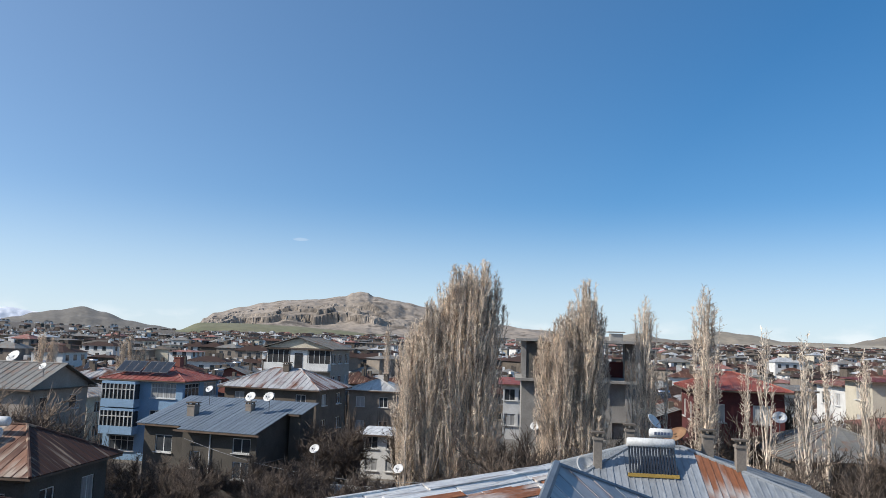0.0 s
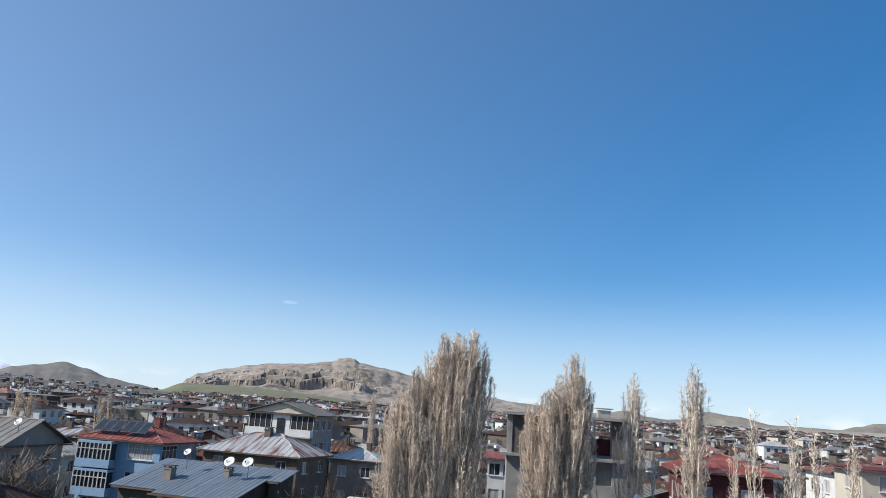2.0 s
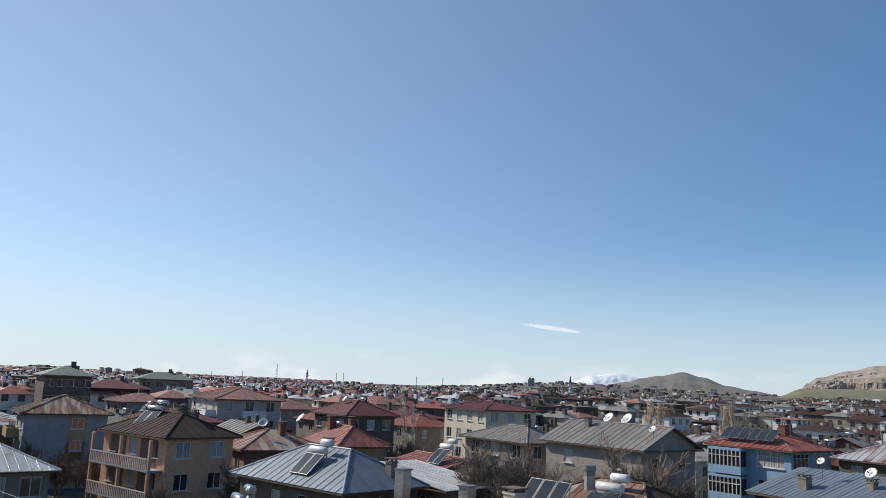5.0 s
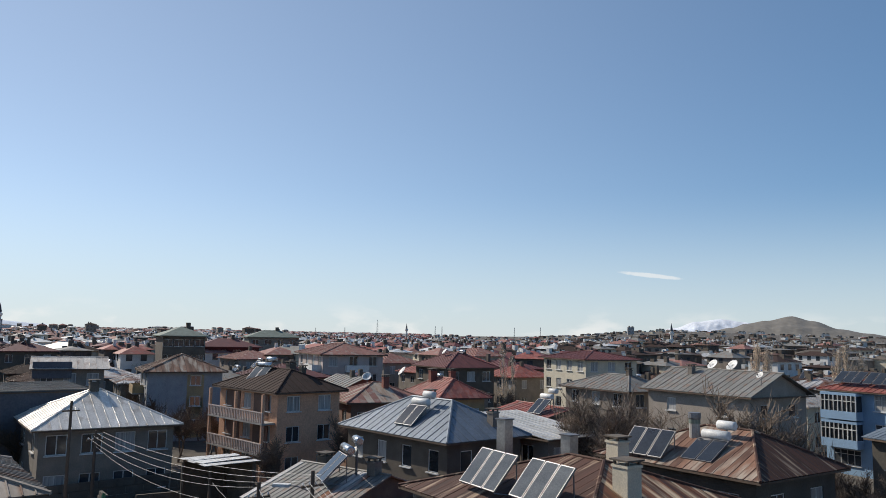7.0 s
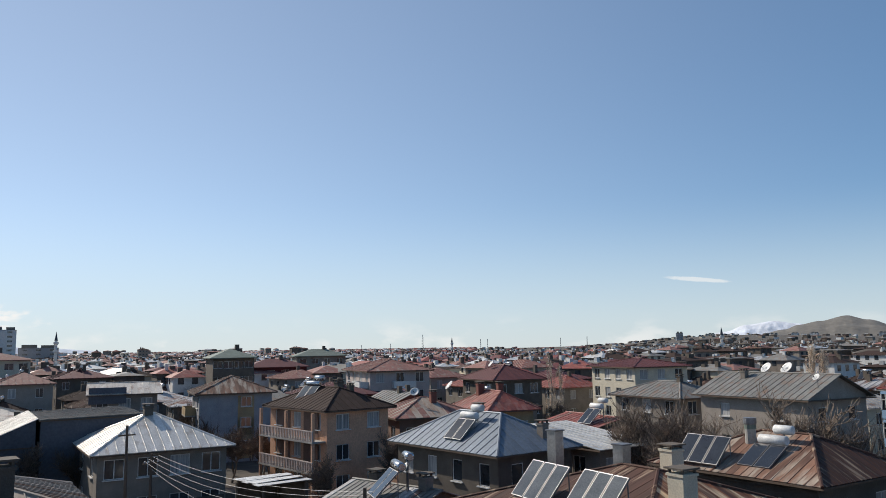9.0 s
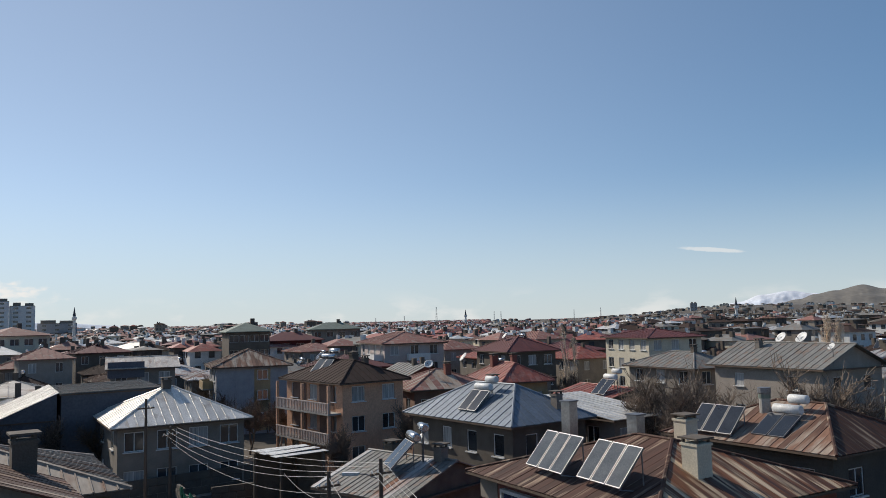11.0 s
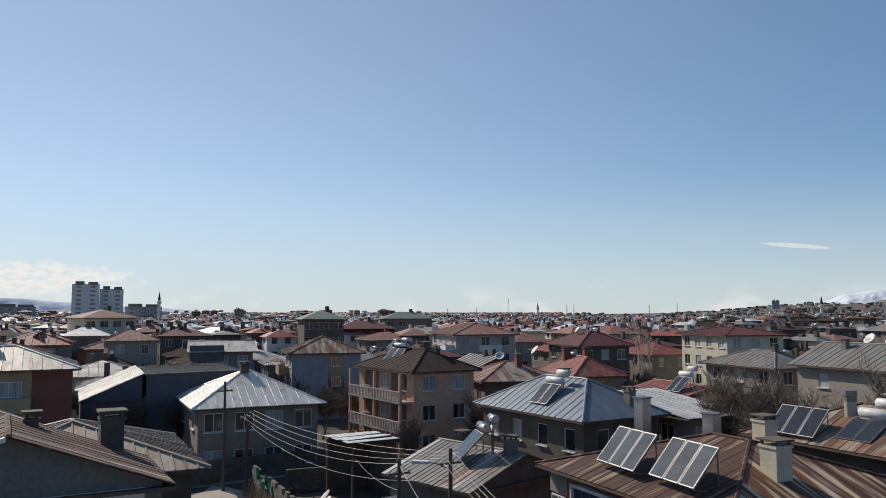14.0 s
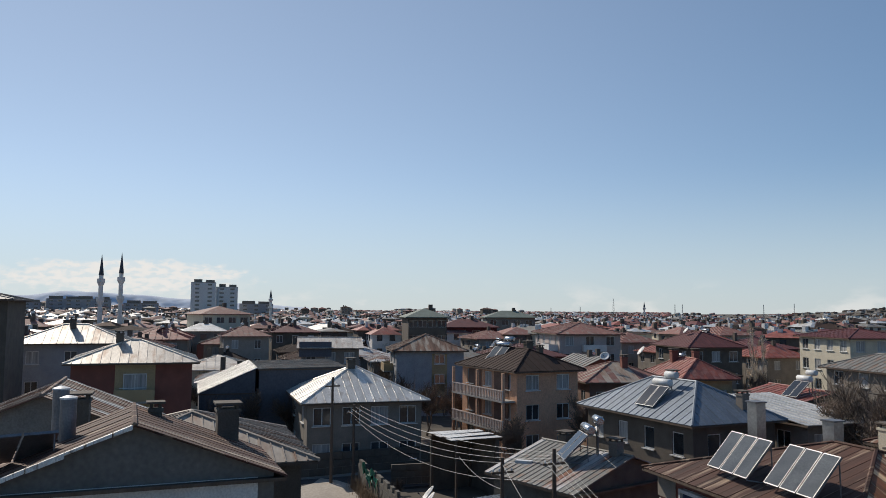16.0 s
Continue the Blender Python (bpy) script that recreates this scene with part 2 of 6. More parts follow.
RUST, RUST_D = (0.17, 0.062, 0.028), (0.075, 0.035, 0.022)
M = dict(
    plaster_grey=mat("plaster_grey", (0.265, 0.228, 0.19), 0.9, col2=(0.195, 0.168, 0.14), random_tint=0.05),
    plaster_beige=mat("plaster_beige", (0.36, 0.31, 0.265), 0.9, col2=(0.29, 0.25, 0.21)),
    plaster_dark=mat("plaster_dark", (0.145, 0.118, 0.092), 0.9, col2=(0.092, 0.076, 0.061)),
    plaster_peach=mat("plaster_peach", (0.66, 0.38, 0.245), 0.9, col2=(0.56, 0.315, 0.2), scale=1.5),
    plaster_cream=mat("plaster_cream", (0.62, 0.56, 0.44), 0.9, col2=(0.52, 0.47, 0.37)),
    plaster_white=mat("plaster_white", (0.74, 0.73, 0.70), 0.85, col2=(0.6, 0.59, 0.56)),
    plaster_blue=mat("plaster_blue", (0.26, 0.40, 0.56), 0.85, col2=(0.22, 0.34, 0.48)),
    plaster_slate=mat("plaster_slate", (0.34, 0.35, 0.365), 0.9, col2=(0.27, 0.28, 0.295)),
    plaster_red=mat("plaster_red", (0.24, 0.088, 0.064), 0.9, col2=(0.176, 0.064, 0.048)),
    plaster_darkred=mat("plaster_darkred", (0.115, 0.026, 0.025), 0.9, col2=(0.08, 0.021, 0.02)),
    plaster_pink=mat("plaster_pink", (0.52, 0.44, 0.405), 0.9, col2=(0.42, 0.35, 0.32)),
    plaster_yellow=mat("plaster_yellow", (0.43, 0.32, 0.175), 0.9, col2=(0.33, 0.245, 0.14)),
    rust_dish=mat("rust_dish", (0.30, 0.17, 0.085), 0.8, col2=(0.16, 0.075, 0.035), scale=5, spots=(0.42, 0.33, 0.22), spot_amount=0.4),
    plaster_brown=mat("plaster_brown", (0.21, 0.125, 0.09), 0.9, col2=(0.15, 0.09, 0.066)),
    plaster_navy=mat("plaster_navy", (0.115, 0.12, 0.14), 0.85, col2=(0.085, 0.09, 0.105), scale=1.0),
    plaster_mid=mat("plaster_mid", (0.20, 0.185, 0.165), 0.92, col2=(0.155, 0.142, 0.127), scale=1.2, bump=0.25),
    mud=mat("mud", (0.105, 0.094, 0.078), 0.95, col2=(0.07, 0.063, 0.054), scale=2),
    concrete=mat("concrete", (0.38, 0.36, 0.33), 0.92, col2=(0.26, 0.245, 0.225), scale=2),
    block=mat("block", (0.155, 0.138, 0.115), 0.95, col2=(0.10, 0.09, 0.078), scale=4, bump=0.4),
    zinc=mat("zinc", (0.74, 0.72, 0.68), 0.42, 0.45, col2=(0.52, 0.50, 0.46), random_tint=0.12, scale=2.2, stretch=(1, 0.5, 1), bump=0.08, spots=(0.40, 0.35, 0.30), spot_amount=0.34),
    zinc_blue=mat("zinc_blue", (0.19, 0.225, 0.27), 0.55, 0.2, col2=(0.145, 0.175, 0.21), random_tint=0.06, scale=1.2, bump=0.05),
    zinc_tan=mat("zinc_tan", (0.40, 0.35, 0.29), 0.65, 0.05, col2=(0.27, 0.22, 0.18), random_tint=0.12, scale=1.5, bump=0.08, stretch=(1, 0.3, 1), spots=(0.24, 0.13, 0.08), spot_amount=0.4),
    zinc_warm=mat("zinc_warm", (0.66, 0.61, 0.54), 0.45, 0.35, col2=(0.42, 0.38, 0.33), random_tint=0.10, scale=1.5, bump=0.05, stretch=(1, 0.3, 1),
                  spots=(0.30, 0.20, 0.14), spot_amount=0.36),
    zinc_mid=mat("zinc_mid", (0.33, 0.355, 0.38), 0.5, 0.25, col2=(0.26, 0.28, 0.30), random_tint=0.12, scale=1.5, bump=0.05, stretch=(1, 0.3, 1)),
    zinc_slate=mat("zinc_slate", (0.19, 0.23, 0.27), 0.55, 0.2, col2=(0.14, 0.17, 0.205), random_tint=0.08, scale=1.5, bump=0.08, stretch=(1, 0.3, 1)),
    zinc_grey=mat("zinc_grey", (0.215, 0.21, 0.195), 0.65, 0.1, col2=(0.145, 0.142, 0.13), random_tint=0.10, scale=1.5, bump=0.05,
                  spots=(0.20, 0.12, 0.08), spot_amount=0.36),
    zinc_rust=mat("zinc_rust", (0.50, 0.50, 0.50), 0.55, 0.25, col2=(0.38, 0.37, 0.36), random_tint=0.10, scale=1.5,
                  spots=RUST, spot_amount=0.42, spot_scale=0.6, stretch=(1, 0.4, 1), bump=0.08),
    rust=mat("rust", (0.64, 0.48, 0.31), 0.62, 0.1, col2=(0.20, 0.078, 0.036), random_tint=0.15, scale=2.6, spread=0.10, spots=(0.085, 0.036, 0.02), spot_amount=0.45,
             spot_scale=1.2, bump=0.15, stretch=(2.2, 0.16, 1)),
    white_rust=mat("white_rust", (0.87, 0.85, 0.80), 0.38, 0.0, col2=(0.66, 0.64, 0.60), random_tint=0.08, scale=2.2, spots=(0.17, 0.11, 0.075), spot_amount=0.355,
                   spot_scale=2.2, bump=0.4, stretch=(0.22, 3.5, 1)),
    rust_orange=mat("rust_orange", (0.42, 0.15, 0.055), 0.8, 0.0, col2=(0.22, 0.08, 0.035), random_tint=0.12, scale=2.5, spots=(0.70, 0.64, 0.57), spot_amount=0.43,
                    spot_scale=1.3, bump=0.3, stretch=(0.4, 1.6, 1)),
    rust_patch=mat("rust_patch", (0.36, 0.37, 0.38), 0.7, 0.05, col2=(0.33, 0.22, 0.16), random_tint=0.08, scale=2.0, bump=0.15, stretch=(1, 0.3, 1), wander=0.8,
                   spots=(0.22, 0.085, 0.04), spot_amount=0.5, spot_scale=1.3),
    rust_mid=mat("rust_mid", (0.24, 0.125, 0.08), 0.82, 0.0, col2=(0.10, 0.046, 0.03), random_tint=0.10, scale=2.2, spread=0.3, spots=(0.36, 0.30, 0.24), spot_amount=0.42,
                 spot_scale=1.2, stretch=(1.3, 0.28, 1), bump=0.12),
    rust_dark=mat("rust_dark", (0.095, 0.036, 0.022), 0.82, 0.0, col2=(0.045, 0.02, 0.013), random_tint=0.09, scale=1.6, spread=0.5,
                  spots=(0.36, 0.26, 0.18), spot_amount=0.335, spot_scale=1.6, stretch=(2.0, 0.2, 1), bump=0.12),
    brown_roof=mat("brown_roof", (0.055, 0.033, 0.027), 0.85, spec=0.2, col2=(0.042, 0.027, 0.022), random_tint=0.12),
    red_roof=mat("red_roof", (0.33, 0.078, 0.05), 0.6, col2=(0.16, 0.048, 0.04), random_tint=0.15, spots=(0.30, 0.13, 0.10), spot_amount=0.4),
    faded_roof=mat("faded_roof", (0.27, 0.125, 0.10), 0.75, col2=(0.19, 0.08, 0.065), random_tint=0.15, spots=(0.27, 0.22, 0.19), spot_amount=0.36),
    maroon_roof=mat("maroon_roof", (0.14, 0.034, 0.03), 0.65, col2=(0.09, 0.02, 0.022), random_tint=0.1),
    green_roof=mat("green_roof", (0.17, 0.21, 0.175), 0.7, col2=(0.12, 0.145, 0.12), random_tint=0.1),
    glass=mat("glass", (0.025, 0.03, 0.036), 0.08, col2=(0.06, 0.065, 0.07), random_tint=0.4, bump=0, spec=0.8),
    curtain=mat("curtain", (0.46, 0.455, 0.44), 0.5, col2=(0.2, 0.2, 0.2), stretch=(6, 6, 0.3), random_tint=0.2, bump=0),
    frame=mat("frame", (0.72, 0.72, 0.70), 0.5, bump=0, random_tint=0.06),
    dark=mat("dark", (0.02, 0.02, 0.022), 0.7, bump=0),
    steel=mat("steel", (0.62, 0.63, 0.65), 0.25, 0.9, bump=0.03),
    collector=mat("collector", (0.032, 0.037, 0.046), 0.12, 0.0, col2=(0.02, 0.024, 0.032), bump=0, spec=0.6),
    # paler copy of the collector pane, with the sun's near-glare put into its colour
    collector_glare=mat("collector_glare", (0.13, 0.14, 0.145), 0.05, 0.0, col2=(0.085, 0.092, 0.098), bump=0, spec=0.4),
    white_paint=mat("white_paint", (0.78, 0.78, 0.76), 0.5, bump=0.03),
    wood=mat("wood", (0.16, 0.11, 0.075), 0.85, col2=(0.09, 0.065, 0.05), stretch=(1, 1, 0.15)),
    bark=mat("bark", (0.19, 0.16, 0.13), 0.95, col2=(0.12, 0.10, 0.085), bump=0.3),
    twig=mat("twig", (0.80, 0.69, 0.56), 0.9, col2=(0.50, 0.40, 0.31), bump=0, random_tint=0.12, island=0.7),
    twig_tan=mat("twig_tan", (0.27, 0.205, 0.155), 0.9, col2=(0.16, 0.122, 0.092), bump=0, random_tint=0.15, island=0.5),
    twig_dark=mat("twig_dark", (0.15, 0.112, 0.086), 0.9, col2=(0.085, 0.066, 0.052), bump=0, random_tint=0.15, island=0.5),
    wire=mat("wire", (0.42, 0.42, 0.42), 0.5, bump=0),
    plastic_green=mat("plastic_green", (0.05, 0.30, 0.20), 0.5, bump=0.1),
    lane=mat("lane", (0.42, 0.37, 0.31), 0.95, col2=(0.32, 0.28, 0.235), scale=1.0, bump=0.3),
    earth=mat("earth", (0.105, 0.088, 0.07), 0.95, col2=(0.065, 0.055, 0.044), scale=0.25, spread=0.6, bump=0.3, spots=(0.17, 0.145, 0.118),
              spot_amount=0.42, spot_scale=0.12),
    rock=mat("rock", (0.37, 0.315, 0.26), 0.95, col2=(0.225, 0.19, 0.155), scale=0.02, bump=0.3, spots=(0.15, 0.125, 0.10), spot_amount=0.40,
             spot_scale=0.035),
    hillside=mat("hillside", (0.20, 0.185, 0.16), 0.95, col2=(0.14, 0.13, 0.115), scale=0.01, bump=0.1),
    dry_hill=mat("dry_hill", (0.28, 0.245, 0.19), 0.95, col2=(0.17, 0.15, 0.125), scale=0.008, bump=0.1),
    pale_hill=mat("pale_hill", (0.42, 0.375, 0.29), 0.95, col2=(0.26, 0.225, 0.175), scale=0.01, bump=0.1),
    field=mat("field", (0.13, 0.145, 0.07), 0.95, col2=(0.19, 0.175, 0.11), scale=0.01, bump=0.1),
    asphalt=mat("asphalt", (0.055, 0.055, 0.058), 0.9, col2=(0.04, 0.04, 0.042), scale=1.0, bump=0.2),
    dry_weed=mat("dry_weed", (0.22, 0.15, 0.09), 0.95, col2=(0.14, 0.10, 0.065), bump=0),
    steel_dull=mat("steel_dull", (0.26, 0.26, 0.27), 0.5, 0.6, bump=0.03),
    foil=mat("foil", (0.55, 0.54, 0.52), 0.38, 0.8, col2=(0.25, 0.24, 0.23), scale=1.6, bump=0.4),
    ochre=mat("ochre", (0.50, 0.32, 0.07), 0.6, bump=0.05),
    blue_cloth=mat("blue_cloth", (0.018, 0.028, 0.085), 0.8, col2=(0.012, 0.018, 0.055), stretch=(5, 5, 0.2)),
    blue_pale=mat("blue_pale", (0.10, 0.13, 0.22), 0.8, bump=0),
    # snowy mountains: the air's haze is painted into this pale blue
    far_haze=mat("far_haze", (0.60, 0.66, 0.74), 0.95, col2=(0.52, 0.58, 0.66), scale=0.004, bump=0),
    slate=mat("slate", (0.06, 0.07, 0.085), 0.6),
    snow=mat("snow", (0.88, 0.89, 0.92), 0.9, col2=(0.62, 0.68, 0.76), scale=0.004, bump=0),
)


# ---------------------------------------------------------------- mesh helpers
def part(name, bm, material, parent=None, label="", m=None):
    me = bpy.data.meshes.new(name)
    bm.normal_update()
    bm.to_mesh(me)
    bm.free()
    me.materials.append(M[material] if isinstance(material, str) else material)
    return share(name, me, parent, label, m)


def share(name, me, parent=None, label="", m=None):
    ob = new(name, me)
    if parent:
        ob.parent = parent
    if m is not None:
        ob.matrix_basis = m
    if label:
        tagged(ob, label)
    return ob


def box(bm, x0, x1, y0, y1, z0, z1, m=None):
    vs = [bm.verts.new(Vector((x, y, z)) if m is None else m @ Vector((x, y, z))) for z in (z0, z1) for x, y in ((x0, y0), (x1, y0), (x1, y1), (x0, y1))]
    for f in ((3, 2, 1, 0), (4, 5, 6, 7), (0, 1, 5, 4), (1, 2, 6, 5), (2, 3, 7, 6), (3, 0, 4, 7)):
        bm.faces.new([vs[i] for i in f])
    return bm


def boxes(*args):
    bm = bmesh.new()
    for b in args:
        box(bm, *b)
    return bm


def tube(bm, p, q, r0, r1, n=5, caps=False):
    p, q = Vector(p), Vector(q)
    d = (q - p).normalized()
    u = d.orthogonal().normalized()
    w = d.cross(u)
    rings = []
    for c, r in ((p, r0), (q, r1)):
        rings.append([bm.verts.new(c + (u * math.cos(2 * math.pi * i / n) + w * math.sin(2 * math.pi * i / n)) * r) for i in range(n)])
    for i in range(n):
        bm.faces.new((rings[0][i], rings[0][(i + 1) % n], rings[1][(i + 1) % n], rings[1][i]))
    if caps:
        bm.faces.new(rings[1])
        bm.faces.new(rings[0][::-1])


def rod(points, r, n=8, caps=True):
    bm = bmesh.new()
    for p, q in zip(points, points[1:]):
        tube(bm, p, q, r, r, n, caps)
    return bm


def lathe(profile, n=12):
    """A turned solid from (radius, height) pairs."""
    bm = bmesh.new()
    rings = [[bm.verts.new((r * math.cos(2 * math.pi * i / n), r * math.sin(2 * math.pi * i / n), z)) for i in range(n)] for r, z in profile]
    for a, b in zip(rings, rings[1:]):
        for i in range(n):
            bm.faces.new((a[i], a[(i + 1) % n], b[(i + 1) % n], b[i]))
    bm.faces.new(rings[-1])
    bm.faces.new(rings[0][::-1])
    return bm


def empty(name, m, label, category, group=""):
    ob = new(name)
    ob.matrix_basis = m
    return tagged(ob, label, category, group)


# ---------------------------------------------------------------- houses
WINDOW_MESH = {}


def window_meshes(w, h, kind):
    """Frame, pane and sill of a window; it looks along -y, its middle at the origin, its frame 0.06 m deep."""
    key = (round(w, 2), round(h, 2), kind)
    if key not in WINDOW_MESH:
        x, z, b = w / 2, h / 2, 0.07
        n = max(1, round(w / 0.75))
        xs = [-x]
        for i in range(n):
            xs += [-x + w * i / n + (b if i == 0 else 0.035), -x + w * (i + 1) / n - (b if i == n - 1 else 0.035)]
        xs.append(x)
        zs = [-z, -z + b, z - b, z] if h < 1.55 else [-z, -z + b, z * 0.35, z * 0.35 + 0.06, z - b, z]
        bm = bmesh.new()
        gv = {}
        hole = lambda i, j: i % 2 == 1 and j % 2 == 1
        corner = lambda i, j, y: gv.setdefault((i, j, y), bm.verts.new((xs[i], y, zs[j]))) if (i, j, y) not in gv else gv[i, j, y]
        for i in range(len(xs) - 1):
            for j in range(len(zs) - 1):
                if hole(i, j):
                    continue
                for y in (-0.03, 0.03):
                    bm.faces.new([corner(*q, y) for q in ((i, j), (i + 1, j), (i + 1, j + 1), (i, j + 1))])
                for di, dj, p, q in ((-1, 0, (i, j), (i, j + 1)), (1, 0, (i + 1, j), (i + 1, j + 1)), (0, -1, (i, j), (i + 1, j)), (0, 1, (i, j + 1), (i + 1, j + 1))):
                    a, c = i + di, j + dj
                    if not (0 <= a < len(xs) - 1 and 0 <= c < len(zs) - 1) or hole(a, c):
                        bm.faces.new([corner(*p, -0.03), corner(*q, -0.03), corner(*q, 0.03), corner(*p, 0.03)])
        bmesh.ops.recalc_face_normals(bm, faces=bm.faces)
        fr = bpy.data.meshes.new("window_frame")
        bm.to_mesh(fr)
        bm.free()
        fr.materials.append(M["frame"])
        pn = bpy.data.meshes.new("pane")
        bm = boxes((-x + b, x - b, 0.0, 0.012, -z + b, z - b))
        bm.to_mesh(pn)
        bm.free()
        pn.materials.append(M[kind])
        sl = bpy.data.meshes.new("window_sill")
        bm = boxes((-x - 0.1, x + 0.1, -0.24, -0.02, -z - 0.08, -z - 0.005))
        bm.to_mesh(sl)
        bm.free()
        sl.materials.append(M["frame"])
        WINDOW_MESH[key] = fr, pn, sl
    return WINDOW_MESH[key]


def wall_face(bm, origin, along, length, z0, z1, wins, depth=0.16):
    """One wall with real recesses: wins are (from, to, sill, head) along the wall."""
    o, u = Vector(origin), Vector(along)
    n = Vector((u.y, -u.x, 0))          # outward, to the right of the way along
    xs = sorted({0.0, length, *[v for w in wins for v in w[:2]]})
    zs = sorted({z0, z1, *[v for w in wins for v in w[2:]]})
    P = lambda s, z, d=0.0: bm.verts.new(o + u * s - n * d + Vector((0, 0, z)))
    for s0, s1 in zip(xs, xs[1:]):
        for a, b in zip(zs, zs[1:]):
            c, z = (s0 + s1) / 2, (a + b) / 2
            if not any(w[0] < c < w[1] and w[2] < z < w[3] for w in wins):
                bm.faces.new((P(s0, a), P(s1, a), P(s1, b), P(s0, b)))
    for s0, s1, a, b in wins:
        bm.faces.new((P(s0, a), P(s0, b), P(s0, b, depth), P(s0, a, depth)))
        bm.faces.new((P(s1, b), P(s1, a), P(s1, a, depth), P(s1, b, depth)))
        bm.faces.new((P(s0, a, depth), P(s1, a, depth), P(s1, a), P(s0, a)))
        bm.faces.new((P(s0, b), P(s1, b), P(s1, b, depth), P(s0, b, depth)))
        bm.faces.new((P(s0, a, depth), P(s0, b, depth), P(s1, b, depth), P(s1, a, depth)))


def clip(poly, u, lo, hi):
    for sign, lim in ((1, lo), (-1, -hi)):
        out = []
        for p, q in zip(poly, poly[1:] + poly[:1]):
            a, b = sign * p.dot(u) - lim, sign * q.dot(u) - lim
            if a >= 0:
                out.append(p)
            if a * b < 0:
                out.append(p + (q - p) * (a / (a - b)))
        poly = out
        if len(poly) < 3:
            return []
    return poly


def roof_slope(parent, poly, material, width, seam=0.05, thick=0.05, alt=None, stain=None, along=None):
    """Metal sheets laid side by side on one slope; poly runs round the slope, its eave first."""
    u = along or (poly[1] - poly[0]).normalized()
    n = (poly[1] - poly[0]).cross(poly[2] - poly[0]).normalized()
    if n.z < 0:
        n = -n
    lo, hi = min(p.dot(u) for p in poly), max(p.dot(u) for p in poly)
    k = max(1, round((hi - lo) / width))
    w = (hi - lo) / k
    for i in range(k):
        s = clip(list(poly), u, lo + i * w, lo + (i + 1) * w - 0.006)
        if len(s) < 3:
            continue
        lift = n * random.uniform(0, 0.015)
        c = sum(s, Vector()) / len(s)
        bm = bmesh.new()
        top = [bm.verts.new(p - c + lift) for p in s]
        low = [bm.verts.new(p - c + lift - n * thick) for p in s]
        bm.faces.new(top)
        bm.faces.new(low[::-1])
        for j in range(len(s)):
            bm.faces.new((top[j], low[j], low[(j + 1) % len(s)], top[(j + 1) % len(s)]))
        if seam:
            # standing seam on the sheet's edge
            e = sorted(s, key=lambda p: -p.dot(u))[:2]
            if abs((e[0] - e[1]).dot(u)) < 0.02 and (e[0] - e[1]).length > 0.3:
                a, b = e[0] - c + lift, e[1] - c + lift
                h = n * seam
                v = [bm.verts.new(p) for p in (a - u * 0.05, a, b, b - u * 0.05, a - u * 0.05 + h, a + h, b + h, b - u * 0.05 + h)]
                for q in ((4, 5, 6, 7), (0, 1, 5, 4), (1, 2, 6, 5), (2, 3, 7, 6), (3, 0, 4, 7)):
                    bm.faces.new([v[t] for t in q])
        bmesh.ops.recalc_face_normals(bm, faces=bm.faces)
        m = alt if alt and random.random() < 0.25 else material
        if stain and stain[0] < lo + (i + 0.5) * w < stain[1] and random.random() < 0.93:
            m = "rust_patch"
        # the sheet's own axes: along the eave, up the slope, out of the roof
        v = n.cross(u)
        axes = Matrix((u, v, n)).transposed().to_4x4()
        bm.transform(axes.inverted())
        part("roof_sheet", bm, m, parent, m=Matrix.Translation(c) @ axes)


def hip_slopes(x0, x1, y0, y1, ze, rise, kind, ov=0.6, ends=None):
    """The roof's slopes; kind hip_x, hip_y, gable_x, gable_y (the ridge's way) or shed_x, shed_y."""
    x0, x1, y0, y1 = x0 - ov, x1 + ov, y0 - ov, y1 + ov
    V = Vector
    zr = ze + rise
    A, B, C, D = V((x0, y0, ze)), V((x1, y0, ze)), V((x1, y1, ze)), V((x0, y1, ze))
    if kind.startswith("shed_y"):
        return [[A, B, V((x1, y1, zr)), V((x0, y1, zr))]], None
    if kind.startswith("shed_x"):
        return [[B, C, V((x0, y1, zr)), V((x0, y0, zr))]], None
    inset = (min(x1 - x0, y1 - y0) / 2) if kind.startswith("hip") else 0.0
    if kind.endswith("x"):
        ym = (y0 + y1) / 2
        i = min(inset, (x1 - x0) / 2 - 0.3)
        P, Q = (V((x0 + i, ym, zr)), V((x1 - i, ym, zr))) if not ends else (V((x0 + ends[0], ym, zr)), V((x1 - ends[1], ym, zr)))
        s = [[A, B, Q, P], [C, D, P, Q]]
        if inset:
            s += [[B, C, Q], [D, A, P]]
    else:
        xm = (x0 + x1) / 2
        i = min(inset, (y1 - y0) / 2 - 0.3)
        P, Q = V((xm, y0 + i, zr)), V((xm, y1 - i, zr))
        s = [[B, C, Q, P], [D, A, P, Q]]
        if inset:
            s += [[A, B, P], [C, D, Q]]
    return s, (P, Q)


def chimney(parent, x, y, z0, h, w=0.55, material="plaster_grey", cap=True):
    """A chimney stack on its roof, with a slab on four stubs."""
    c = part("chimney", boxes((-w / 2, w / 2, -w / 2, w / 2, -0.9, h), (-w / 2 - 0.05, w / 2 + 0.05, -w / 2 - 0.05, w / 2 + 0.05, h - 0.12, h - 0.02)),
             material, parent, m=pose(x, y, z0))
    if cap:
        s = w / 2 - 0.07
        part("chimney_cap", boxes((-w / 2 - 0.1, w / 2 + 0.1, -w / 2 - 0.1, w / 2 + 0.1, h + 0.16, h + 0.23),
                                  *[(i * s - 0.05, i * s + 0.05, j * s - 0.05, j * s + 0.05, h, h + 0.17) for i in (-1, 1) for j in (-1, 1)]), "plaster_dark", c)
    return c


